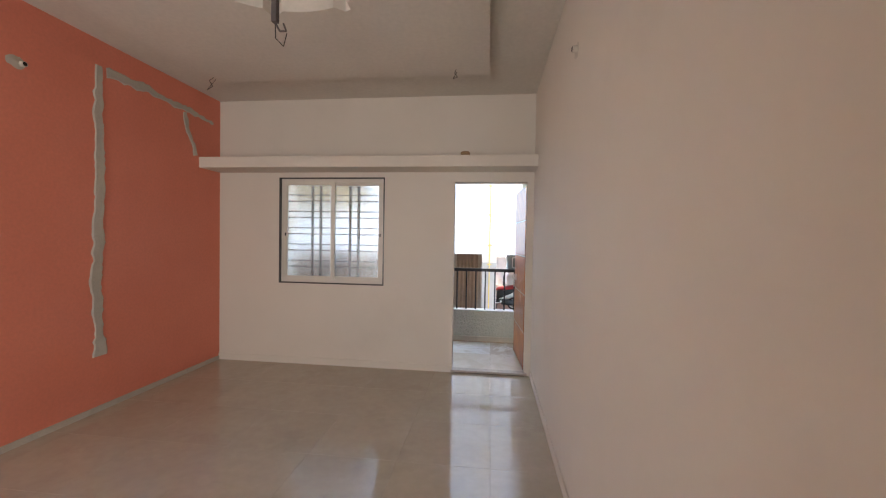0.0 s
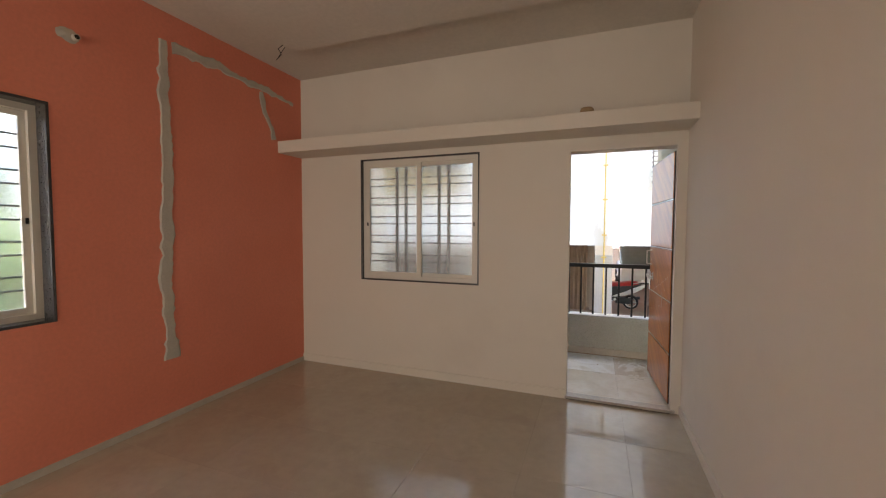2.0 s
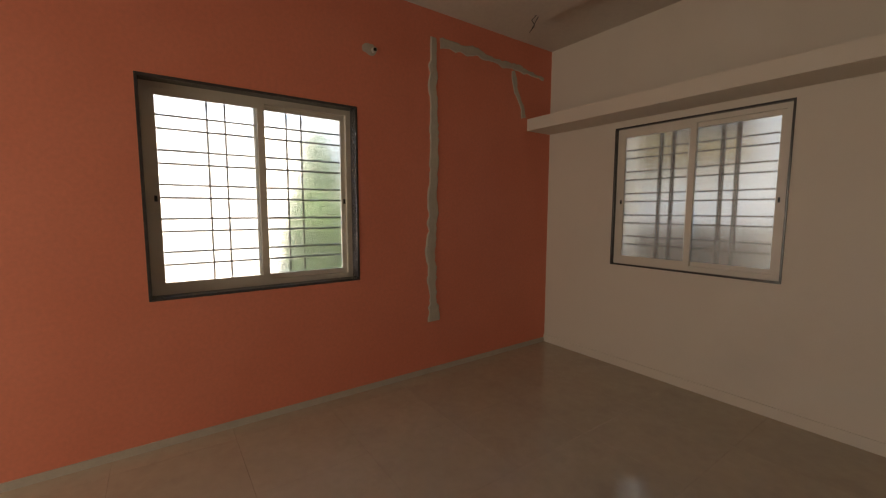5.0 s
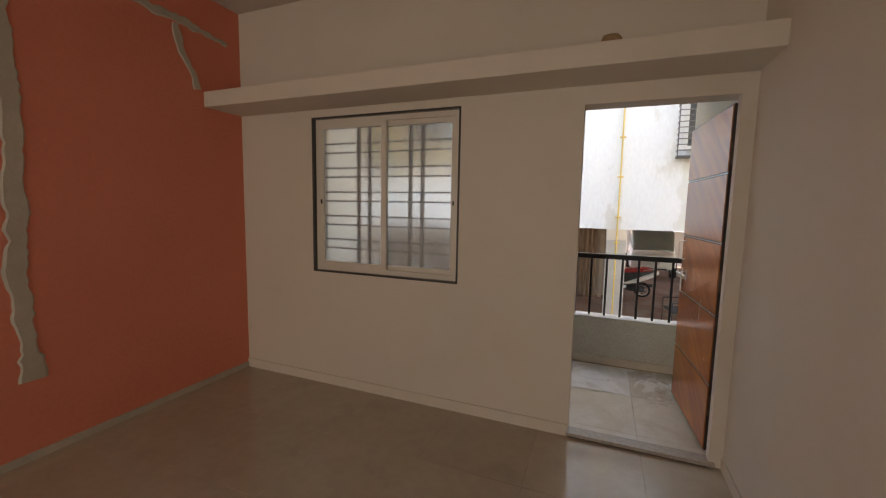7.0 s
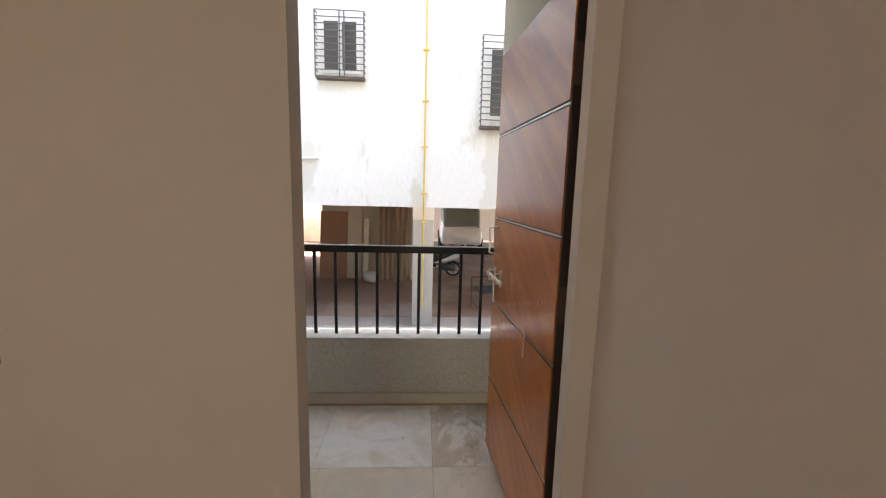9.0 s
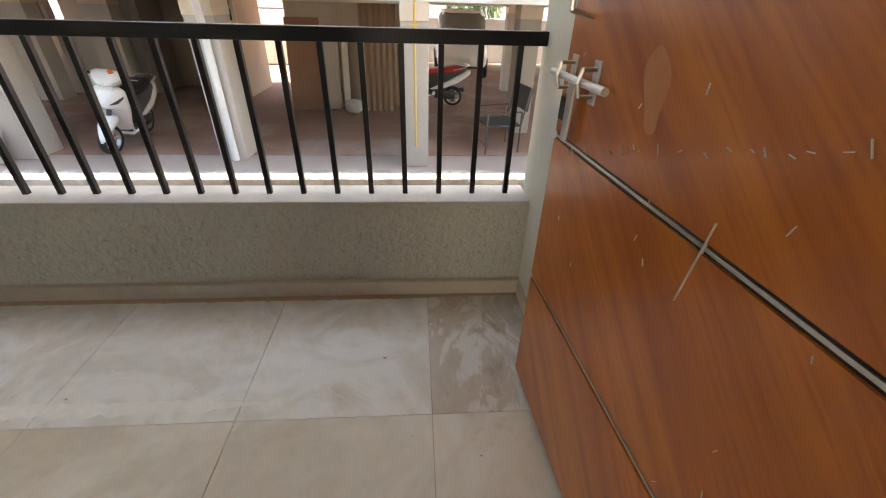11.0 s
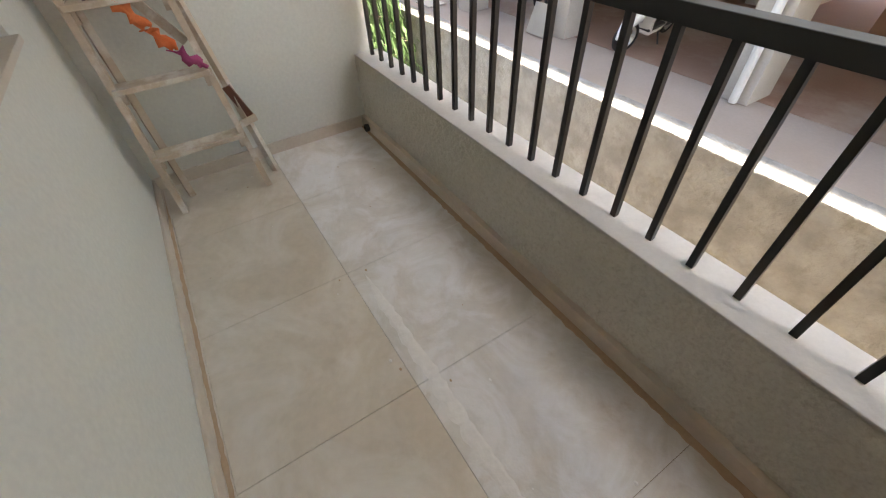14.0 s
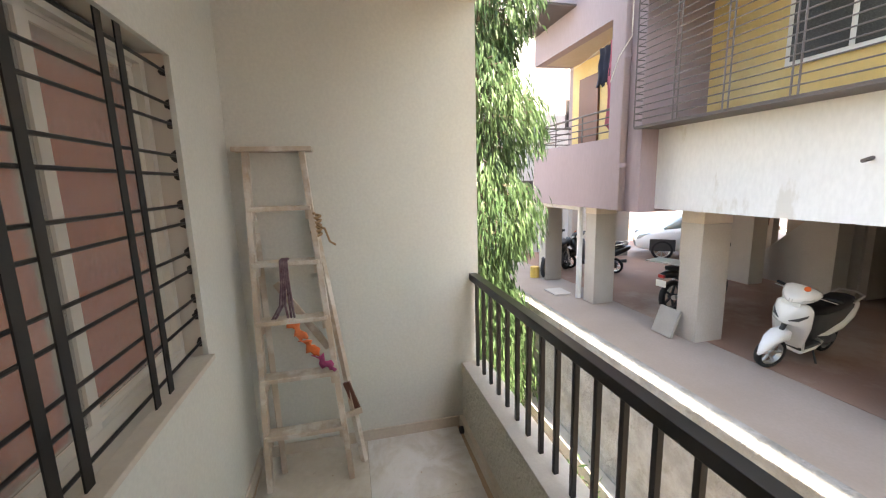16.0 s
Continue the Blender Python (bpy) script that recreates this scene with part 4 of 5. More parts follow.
    for k, (m, lb) in enumerate(((RAG_O, "orange rag strip"), (RAG_O, "orange rag strip"), (RAG_P, "magenta rag strip"))):
        bm = bmesh.new()
        p, q = pts[k], pts[k + 1]
        n0 = 7
        rows = []
        for i in range(n0):
            c = p.lerp(q, i / (n0 - 1))
            rows.append([bm.verts.new(c + Vector((0.012 * math.sin(i * 2.1 + j), (j - 1.5) * 0.016 * (1 + 0.5 * math.sin(i * 1.7 + k)), rnd.uniform(-0.012, 0.012)))) for j in range(4)])
        for r0_, r1_ in zip(rows, rows[1:]):
            for j in range(3):
                bm.faces.new((r0_[j], r0_[j + 1], r1_[j + 1], r1_[j]))
        rg = part("rag", bm, m, root, lb, smooth=True)
        md = rg.modifiers.new("thick", "SOLIDIFY")
        md.thickness = 0.006
    return root


ladder()

# ---- vehicles under the house ----
RUBBER = mat("black_rubber", (0.018, 0.017, 0.017), 0.8, grain=60)
WHITE_P = mat("white_vehicle_paint", (0.78, 0.77, 0.74), 0.25, second=(0.70, 0.69, 0.66), scale=4, grain=0, coat=0.4)
DARK_P = mat("black_vehicle_paint", (0.02, 0.02, 0.022), 0.3, grain=0, coat=0.3)
RED_P = mat("red_vehicle_paint", (0.45, 0.03, 0.03), 0.3, grain=0, coat=0.3)
GREY_PL = mat("dark_grey_plastic", (0.05, 0.05, 0.05), 0.6, grain=40)
LAMP_G = mat("clear_lamp_lens", (0.55, 0.55, 0.52), 0.1, grain=0, spec=0.8)
PLATE = mat("number_plate_white", (0.75, 0.74, 0.70), 0.5, grain=0)
ORANGE_S = mat("orange_sticker", (0.75, 0.16, 0.04), 0.5, grain=0)
# grey-green base colour stands in for light reflected off the windscreen
GLASS_D = mat("car_glass_reflection_grey", (0.20, 0.22, 0.19), 0.12, grain=0, spec=0.8)


def wheel(parent, x, y, z, r, w, turn=0.0, spokes=6, rim=None):
    """A wheel round the local y axis: tyre, rim with spokes, hub."""
    bm = bmesh.new()
    prof = [(r - 0.055 * r / 0.22, -w / 2), (r - 0.02, -w / 2), (r, -w / 4), (r, w / 4), (r - 0.02, w / 2), (r - 0.055 * r / 0.22, w / 2)]
    k = 28
    rings = [[bm.verts.new((a * math.cos(2 * math.pi * i / k), b, a * math.sin(2 * math.pi * i / k))) for a, b in prof] for i in range(k)]
    for i in range(k):
        p, q = rings[i], rings[(i + 1) % k]
        for j in range(len(prof)):
            jj = (j + 1) % len(prof)
            bm.faces.new((p[j], p[jj], q[jj], q[j]))
    bmesh.ops.recalc_face_normals(bm, faces=bm.faces)
    tyre = part("wheel", bm, RUBBER, parent, "black tyre", smooth=True)
    tyre.matrix_basis = pose(x, y, z, 0, 0, turn)
    bm = bmesh.new()
    rr = r * 0.74
    rod(bm, (0, -w * 0.35, 0), (0, w * 0.35, 0), r * 0.2, 16)
    for i in range(spokes):
        a = 2 * math.pi * i / spokes
        bar(bm, (0, 0, 0), (rr * math.cos(a), 0, rr * math.sin(a)), r * 0.12, w * 0.3, (0, 1, 0))
    kk = 24
    for i in range(kk):
        a, b = 2 * math.pi * i / kk, 2 * math.pi * (i + 1) / kk
        bar(bm, (rr * math.cos(a), 0, rr * math.sin(a)), (rr * math.cos(b), 0, rr * math.sin(b)), r * 0.08, w * 0.7, (0, 1, 0))
    part("rim", bm, rim or STEEL, tyre, "metal wheel rim")
    return tyre


def ring(x, w, z0, z1, n=12, sq=0.55):
    """A rounded cross-section at x: width w, from z0 to z1."""
    out = []
    for i in range(n):
        a = 2 * math.pi * i / n
        c, s = math.cos(a), math.sin(a)
        out.append((x, w / 2 * math.copysign(abs(c) ** sq, c), (z0 + z1) / 2 + (z1 - z0) / 2 * math.copysign(abs(s) ** sq, s)))
    return out


def scooter(label, at, turn, paint, group="", saddle=None, saddle_label="black vinyl seat"):
    """Local x points forwards, origin on the ground under the middle."""
    root = thing("scooter", label, "scooter", at, turn, group)
    wheel(root, 0.61, 0.0, 0.21, 0.21, 0.09, -14)
    wheel(root, -0.60, 0.0, 0.21, 0.21, 0.09)
    part("front_mudguard", loft([ring(0.36, 0.10, 0.40, 0.46), ring(0.46, 0.19, 0.38, 0.54), ring(0.58, 0.20, 0.39, 0.53), ring(0.72, 0.16, 0.32, 0.47), ring(0.80, 0.10, 0.25, 0.38), ring(0.85, 0.04, 0.22, 0.28)]), paint, root, smooth=True)
    apron = part("front_apron", loft([ring(0.25, 0.36, 0.22, 0.28), ring(0.29, 0.34, 0.24, 0.60), ring(0.33, 0.42, 0.36, 0.86), ring(0.40, 0.44, 0.56, 0.92), ring(0.47, 0.34, 0.60, 0.91), ring(0.53, 0.20, 0.62, 0.86), ring(0.57, 0.08, 0.64, 0.76)], ), paint, root, smooth=True)
    for s in (1, -1):
        lamp = loft([[(0.44, s * 0.192, 0.80), (0.445, s * 0.192, 0.77), (0.43, s * 0.16, 0.77)], [(0.505, s * 0.145, 0.755), (0.515, s * 0.145, 0.705), (0.48, s * 0.12, 0.72)], [(0.562, s * 0.055, 0.69), (0.566, s * 0.055, 0.68), (0.55, s * 0.05, 0.68)]])
        part("indicator", lamp, GREY_PL, apron, "dark indicator lamp")
    plate = bx(-0.006, 0.006, -0.10, 0.10, -0.03, 0.03, 0.003)
    bmesh.ops.transform(plate, matrix=pose(0.498, 0, 0.893, 0, -38, 0), verts=plate.verts)
    part("number_plate", plate, PLATE, apron, "white number plate")
    head = part("handlebar_cowl", loft([ring(0.20, 0.22, 0.99, 1.05, 12, 0.8), ring(0.27, 0.38, 0.96, 1.10, 12, 0.8), ring(0.35, 0.40, 0.94, 1.12, 12, 0.8), ring(0.43, 0.32, 0.93, 1.08, 12, 0.8), ring(0.49, 0.20, 0.92, 1.02, 12, 0.8), ring(0.53, 0.06, 0.92, 0.97, 12, 0.8)]), paint, root, smooth=True)
    for s in (1, -1):
        part("headlight", loft([[(0.40, s * 0.175, 1.01), (0.40, s * 0.175, 0.965), (0.36, s * 0.15, 0.985)], [(0.475, s * 0.11, 0.995), (0.475, s * 0.12, 0.93), (0.43, s * 0.09, 0.96)], [(0.535, s * 0.012, 0.965), (0.535, s * 0.012, 0.915), (0.48, s * 0.012, 0.94)]]), LAMP_G, head, "clear headlight lens")
    part("sticker", rod(bmesh.new(), (0.385, 0.07, 1.083), (0.405, 0.075, 1.108), 0.034, 12), ORANGE_S, head, "orange sticker")
    part("steering_column", rod(bmesh.new(), (0.58, 0, 0.36), (0.36, 0, 0.98), 0.03), GREY_PL, root)
    for s in (1, -1):
        part("grip", rod(bmesh.new(), (0.27, s * 0.17, 1.02), (0.20, s * 0.35, 1.02), 0.018, 10), RUBBER, head, "black rubber grip")
        part("brake_lever", rod(bmesh.new(), (0.32, s * 0.18, 1.01), (0.27, s * 0.34, 1.00), 0.006, 8), STEEL, head, "metal brake lever")
    part("leg_shield", loft([ring(0.22, 0.32, 0.26, 0.86), ring(0.26, 0.36, 0.25, 0.88)]), GREY_PL, root, "dark grey leg shield", smooth=True)
    part("floorboard", bx(-0.16, 0.30, -0.16, 0.16, 0.25, 0.30, 0.02), GREY_PL, root, "dark plastic floorboard")
    part("side_skirt", loft([ring(0.30, 0.36, 0.21, 0.25), ring(0.0, 0.37, 0.22, 0.27), ring(-0.22, 0.30, 0.27, 0.31)]), paint, root, smooth=True)
    part("rear_body", loft([ring(-0.04, 0.22, 0.28, 0.68), ring(-0.18, 0.30, 0.32, 0.74), ring(-0.46, 0.33, 0.42, 0.76), ring(-0.74, 0.26, 0.54, 0.78), ring(-0.88, 0.14, 0.64, 0.76)]), GREY_PL, root, "dark plastic body under the seat", smooth=True)
    part("side_fairing", loft([ring(-0.06, 0.20, 0.36, 0.385), ring(-0.22, 0.37, 0.38, 0.46), ring(-0.46, 0.41, 0.43, 0.58), ring(-0.70, 0.36, 0.52, 0.70), ring(-0.88, 0.25, 0.62, 0.76), ring(-0.98, 0.12, 0.70, 0.77)]), paint, root, smooth=True)
    part("seat", loft([ring(0.0, 0.14, 0.66, 0.74), ring(-0.12, 0.25, 0.67, 0.79), ring(-0.38, 0.30, 0.70, 0.81), ring(-0.62, 0.27, 0.73, 0.86), ring(-0.80, 0.16, 0.76, 0.84)]), saddle or RUBBER, root, saddle_label, smooth=True)
    part("grab_rail", tube([(-0.62, 0.15, 0.80), (-0.86, 0.14, 0.86), (-0.94, 0.0, 0.87), (-0.86, -0.14, 0.86), (-0.62, -0.15, 0.80)], 0.013), STEEL, root, "metal grab rail")
    part("tail_lamp", loft([ring(-0.88, 0.16, 0.64, 0.72), ring(-0.93, 0.10, 0.65, 0.71)]), RED_P, root, "red tail lamp")
    part("engine", loft([ring(-0.20, 0.16, 0.16, 0.32), ring(-0.45, 0.22, 0.15, 0.36), ring(-0.66, 0.18, 0.16, 0.30)]), GREY_PL, root, smooth=True)
    part("exhaust", rod(bmesh.new(), (-0.30, -0.17, 0.22), (-0.84, -0.18, 0.30), 0.045, 12), GREY_PL, root)
    part("side_stand", rod(bmesh.new(), (-0.06, 0.11, 0.24), (-0.04, 0.22, 0.036), 0.012), GREY_PL, root)
    root.matrix_basis = root.matrix_basis @ pose(0, 0, 0, -9)
    return root


def motorbike(label, at, turn, paint):
    root = thing("motorbike", label, "motorbike", at, turn)
    for x in (0.66, -0.62):
        wheel(root, x, 0, 0.30, 0.30, 0.09, 0, 5, GREY_PL)
    for s in (1, -1):
        part("fork", rod(bmesh.new(), (0.66, s * 0.07, 0.30), (0.42, s * 0.07, 0.92), 0.02), STEEL, root)
        part("shock_absorber", rod(bmesh.new(), (-0.56, s * 0.11, 0.34), (-0.40, s * 0.11, 0.66), 0.025), STEEL, root)
        part("footpeg", rod(bmesh.new(), (0.02, s * 0.10, 0.30), (0.02, s * 0.28, 0.30), 0.012), RUBBER, root)
    part("front_mudguard", loft([ring(0.50, 0.12, 0.55, 0.60), ring(0.66, 0.13, 0.60, 0.65), ring(0.86, 0.11, 0.50, 0.55)]), paint, root, smooth=True)
    part("fuel_tank", loft([ring(0.36, 0.16, 0.72, 0.86), ring(0.24, 0.28, 0.70, 0.95), ring(0.06, 0.28, 0.70, 0.94), ring(-0.08, 0.18, 0.70, 0.84)]), paint, root, smooth=True)
    part("seat", loft([ring(-0.02, 0.18, 0.74, 0.82), ring(-0.24, 0.26, 0.74, 0.82), ring(-0.50, 0.26, 0.76, 0.87), ring(-0.74, 0.16, 0.80, 0.88)]), RUBBER, root, "black seat", smooth=True)
    part("side_panel", loft([ring(0.0, 0.14, 0.44, 0.72), ring(-0.22, 0.24, 0.48, 0.74), ring(-0.48, 0.20, 0.60, 0.76)]), paint, root, smooth=True)
    tail = part("tail_cowl", loft([ring(-0.40, 0.22, 0.62, 0.76), ring(-0.70, 0.18, 0.66, 0.80), ring(-0.90, 0.10, 0.68, 0.76)]), paint, root, smooth=True)
    part("tail_lamp", bx(-0.93, -0.89, -0.06, 0.06, 0.68, 0.74, 0.01), RED_P, tail, "red tail lamp")
    part("number_plate", bx(-0.925, -0.915, -0.10, 0.10, 0.52, 0.64, 0.003), PLATE, tail, "white number plate")
    part("engine", bx(-0.14, 0.26, -0.13, 0.13, 0.24, 0.56, 0.04), GREY_PL, root, "dark metal engine block")
    part("frame_tube", tube([(0.44, 0, 0.80), (0.34, 0, 0.34), (-0.20, 0, 0.24), (-0.36, 0, 0.62)], 0.02), DARK_P, root)
    part("exhaust", rod(bmesh.new(), (0.10, -0.15, 0.26), (-0.80, -0.17, 0.34), 0.042, 12), STEEL, root)
    part("headlight", loft([ring(0.44, 0.10, 0.84, 0.94), ring(0.52, 0.18, 0.80, 0.98), ring(0.56, 0.17, 0.81, 0.97)]), LAMP_G, root, "round headlight", smooth=True)
    part("handlebar", tube([(0.34, 0.36, 1.02), (0.40, 0.20, 1.04), (0.44, 0, 0.98), (0.40, -0.20, 1.04), (0.34, -0.36, 1.02)], 0.013), STEEL, root)
    for s in (1, -1):
        m = part("mirror", rod(bmesh.new(), (0.40, s * 0.24, 1.04), (0.42, s * 0.30, 1.20), 0.006), GREY_PL, root)
        part("mirror_glass", loft([[(0.40, s * 0.30 + dy, 1.22 + dz) for dy, dz in ((-.05, -.03), (.05, -.03), (.055, .03), (-.045, .035))], [(0.43, s * 0.30 + dy * .7, 1.22 + dz * .7) for dy, dz in ((-.05, -.03), (.05, -.03), (.055, .03), (-.045, .035))]]), GREY_PL, m)
    return root


def car(name, label, at, turn, secs, cabin, paint, wheels, wr, L):
    """Body and cabin are skinned over cross-sections given as x, width, low, high."""
    root = thing(name, label, "car", at, turn)
    part("body", loft([ring(x, w, a, b, 20, 0.35) for x, w, a, b in secs]), paint, root, smooth=True)
    part("glasshouse", loft([ring(x, w, a, b, 20, 0.4) for x, w, a, b in cabin]), GLASS_D, root, "windows with reflected light painted into their colour", smooth=True)
    x0, x1 = cabin[1][0], cabin[-2][0]
    top, cw = max(c[3] for c in cabin), max(c[1] for c in cabin)
    part("roof", loft([ring(x0 - 0.05, cw * 0.72, top - 0.07, top + 0.005, 16), ring((x0 + x1) / 2, cw * 0.86, top - 0.06, top + 0.03, 16), ring(x1 + 0.05, cw * 0.74, top - 0.07, top + 0.005, 16)]), paint, root, smooth=True)
    for xx in (x0 * 0.92, (x0 + x1) / 2, x1 * 0.95):
        for s in (1, -1):
            part("pillar", bar(bmesh.new(), (xx, s * cw * 0.47, secs[2][3] - 0.05), (xx * 0.9 + 0.05 * (x0 + x1), s * cw * 0.38, top), 0.05, 0.03), paint, root)
    for xx in wheels:
        for s in (1, -1):
            wheel(root, xx, s * (secs[2][1] / 2 - 0.08), wr, wr, 0.18, 0, 8)
            part("wheel_arch", bx(xx - wr * 1.15, xx + wr * 1.15, s * (secs[2][1] / 2) - 0.05, s * (secs[2][1] / 2) + 0.004, wr * 0.9, wr * 2.1, 0.03), GREY_PL, root, "dark wheel arch")
    for s in (1, -1):
        part("headlight", loft([ring(L / 2 - 0.42, 0.16, 0.66, 0.80), ring(L / 2 - 0.12, 0.26, 0.62, 0.76), ring(L / 2 - 0.02, 0.14, 0.60, 0.70)]), LAMP_G, root, "clear headlight", smooth=True).matrix_basis = pose(0, s * secs[2][1] * 0.36, 0)
        part("tail_lamp", bx(-L / 2 - 0.005, -L / 2 + 0.08, s * secs[2][1] * 0.40 - 0.07, s * secs[2][1] * 0.40 + 0.07, 0.70, 1.0, 0.02), RED_P, root, "red tail lamp")
    part("grille", bx(L / 2 - 0.06, L / 2 + 0.01, -0.45, 0.45, 0.34, 0.48, 0.02), GREY_PL, root, "dark lower grille")
    part("number_plate", bx(L / 2 + 0.0, L / 2 + 0.02, -0.24, 0.24, 0.50, 0.60, 0.004), PLATE, root, "white number plate")
    return root


G = -0.90
scooter("white scooter with a black seat parked on its side stand", (-1.39, 6.58, G), -82, WHITE_P)
motorbike("black motorbike parked behind a column, plate towards the drive", (-3.58, 7.10, G), 100, DARK_P)
motorbike("dark motorbike parked beside the drain pipe", (-6.95, 6.1, G), -52, DARK_P)
scooter("black scooter parked behind the column", (-6.95, 7.15, G), -142, DARK_P)
scooter("white scooter with a red seat parked near the van", (3.34, 9.55, G), 172, WHITE_P, saddle=RED_P, saddle_label="red seat cover")
car("hatchback_car", "white hatchback car parked under the house", (-7.40, 11.26, G), -125,
    [(-1.9, 1.3, 0.35, 0.75), (-1.8, 1.6, 0.25, 0.95), (-0.9, 1.68, 0.22, 1.0), (0.6, 1.68, 0.22, 0.98), (1.2, 1.64, 0.24, 0.90), (1.75, 1.5, 0.28, 0.74), (1.9, 1.2, 0.34, 0.62)],
    [(-1.7, 1.2, 0.9, 1.0), (-1.3, 1.36, 0.92, 1.46), (-0.2, 1.42, 0.94, 1.53), (0.5, 1.38, 0.92, 1.42), (1.15, 1.24, 0.86, 0.95)], WHITE_P, (-1.2, 1.2), 0.30, 3.8)
car("van", "white van parked in front of the boundary wall", (4.55, 14.6, G), -92,
    [(-1.8, 1.4, 0.4, 1.0), (-1.7, 1.5, 0.3, 1.05), (-0.6, 1.55, 0.28, 1.08), (0.8, 1.55, 0.28, 1.06), (1.5, 1.5, 0.3, 1.02), (1.75, 1.42, 0.34, 0.95), (1.82, 1.3, 0.4, 0.85)],
    [(-1.75, 1.3, 1.0, 1.15), (-1.65, 1.4, 1.0, 1.74), (0.0, 1.46, 1.02, 1.80), (1.0, 1.40, 1.0, 1.70), (1.6, 1.28, 0.95, 1.05)], WHITE_P, (-1.2, 1.2), 0.28, 3.6)

# ---- loose things under the house ----
BOARD = mat("brown_plywood_board", (0.26, 0.12, 0.06), 0.7, second=(0.20, 0.09, 0.045), scale=3, grain=30)
SHEET = mat("weathered_brown_sheet", (0.30, 0.20, 0.13), 0.8, second=(0.22, 0.15, 0.10), scale=4, grain=30)
SACK = mat("dirty_white_sack", (0.55, 0.50, 0.44), 0.9, grain=40, bump=0.6)


def leaning(name, x0, x1, y, h, lean, t, m, label, ribs=0):
    bm = bmesh.new()
    if ribs:
        n = ribs * 6
        lo = []
        for j, (zz, yy) in enumerate(((0, 0), (h, lean))):
            lo.append([bm.verts.new((x0 + (x1 - x0) * i / n, y + yy + 0.018 * math.sin(2 * math.pi * ribs * i / n), G + zz)) for i in range(n + 1)])
        for i in range(n):
            bm.faces.new((lo[0][i], lo[0][i + 1], lo[1][i + 1], lo[1][i]))
        ob = solid(name, bm, m, label, "sheet")
        md = ob.modifiers.new("thick", "SOLIDIFY")
        md.thickness = t
        return ob
    ob = solid(name, bx(x0, x1, -t, 0, 0, math.hypot(h, lean), 0.004), m, label, "board")
    ob.matrix_basis = Matrix.Translation((0, y, G)) @ Matrix.Rotation(-math.atan2(lean, h), 4, "X")
    return ob


leaning("plywood_board", 0.55, 1.22, 8.85, 1.68, 0.30, 0.03, BOARD, "brown plywood board leaning against the stilt wall")
leaning("old_door_panel", 0.75, 1.55, 9.0, 1.9, 0.2, 0.035, STILT_W, "beige door panel leaning behind the plywood")
leaning("corrugated_sheet", 2.0, 2.72, 8.8, 1.95, 0.35, 0.006, SHEET, "brown corrugated sheet leaning against the stilt wall", 6)
leaning("narrow_plank", 1.62, 1.74, 8.9, 1.5, 0.28, 0.03, COL_CREAM, "pale narrow plank leaning against the wall")
leaning("narrow_plank", 2.80, 2.90, 8.9, 1.7, 0.28, 0.03, STILT_W, "beige narrow plank leaning against the wall")
bm = bmesh.new()
bmesh.ops.create_icosphere(bm, subdivisions=3, radius=0.2)
for v in bm.verts:
    v.co.z *= 0.7
    v.co += v.co.normalized() * 0.03 * noise.noise(v.co * 9)
bmesh.ops.translate(bm, verts=bm.verts, vec=(1.85, 8.65, G + 0.13))
solid("sack", bm, SACK, "dirty white sack lying on the paving", "sack", smooth=True)
leaning("stone_slab", -2.80, -2.40, 5.53, 0.42, 0.16, 0.04, CEMENT, "grey stone slab leaning against a column")
solid("paving_slab", bx(-5.55, -5.05, 5.0, 5.4, G, G + 0.03, 0.004), COL_GREY, "loose grey slab lying on the paving", "slab")
tagged(solid("yellow_can", rod(bmesh.new(), (-6.75, 5.35, G), (-6.75, 5.35, G + 0.28), 0.11, 16), PIPE_Y, "yellow plastic can on the paving", "can"))

# white sheet put in place of a bright sun patch above the seat
sheet_w = bx(-0.40, 0.40, -0.24, 0.24, 0.0, 0.02, 0.004)
bmesh.ops.transform(sheet_w, matrix=pose(-3.66, 6.66, G + 0.886, 0, 0, 18), verts=sheet_w.verts)
solid("foam_sheet", sheet_w, PLATE, "white sheet added as a bright sun patch over a motorbike seat", "sheet")

chair = thing("steel_chair", "empty dark steel frame chair on the paving", "chair", (4.40, 6.35, G), 100)
for sx in (0.28, -0.28):
    part("side_frame", tube([(sx, 0.28, 0.0), (sx, 0.28, 0.60), (sx, -0.26, 0.62), (sx, -0.26, 0.0)], 0.013), RUST, chair)
    part("back_post", rod(bmesh.new(), (sx, -0.26, 0.40), (sx, -0.36, 0.95), 0.013), RUST, chair)
part("seat", bx(-0.28, 0.28, -0.26, 0.27, 0.40, 0.43, 0.008), GREY_PL, chair)
part("backrest", loft([[(-0.28, -0.33, 0.62), (0.28, -0.33, 0.62), (0.28, -0.37, 0.95), (-0.28, -0.37, 0.95)], [(-0.28, -0.35, 0.62), (0.28, -0.35, 0.62), (0.28, -0.39, 0.95), (-0.28, -0.39, 0.95)]]), GREY_PL, chair)
part("cross_bar", rod(bmesh.new(), (-0.28, 0.28, 0.12), (0.28, 0.28, 0.12), 0.011), RUST, chair)

mb = thing("meter_board", "electric meter board with dark meters on the stilt wall", "meter board", (-0.80, 9.56, 0.1))
part("backboard", bx(-0.35, 0.30, 0.0, 0.035, 0.0, 1.1, 0.004), COL_CREAM, mb)
for i in range(2):
    for j in range(4):
        part("meter", bx(-0.28 + i * 0.28, -0.06 + i * 0.28, -0.09, 0.0, 0.06 + j * 0.26, 0.27 + j * 0.26, 0.012), GREY_PL, mb)
gate = thing("lattice_gate", "pale metal gate in the rear opening", "gate", (-2.2, 15.2, G))
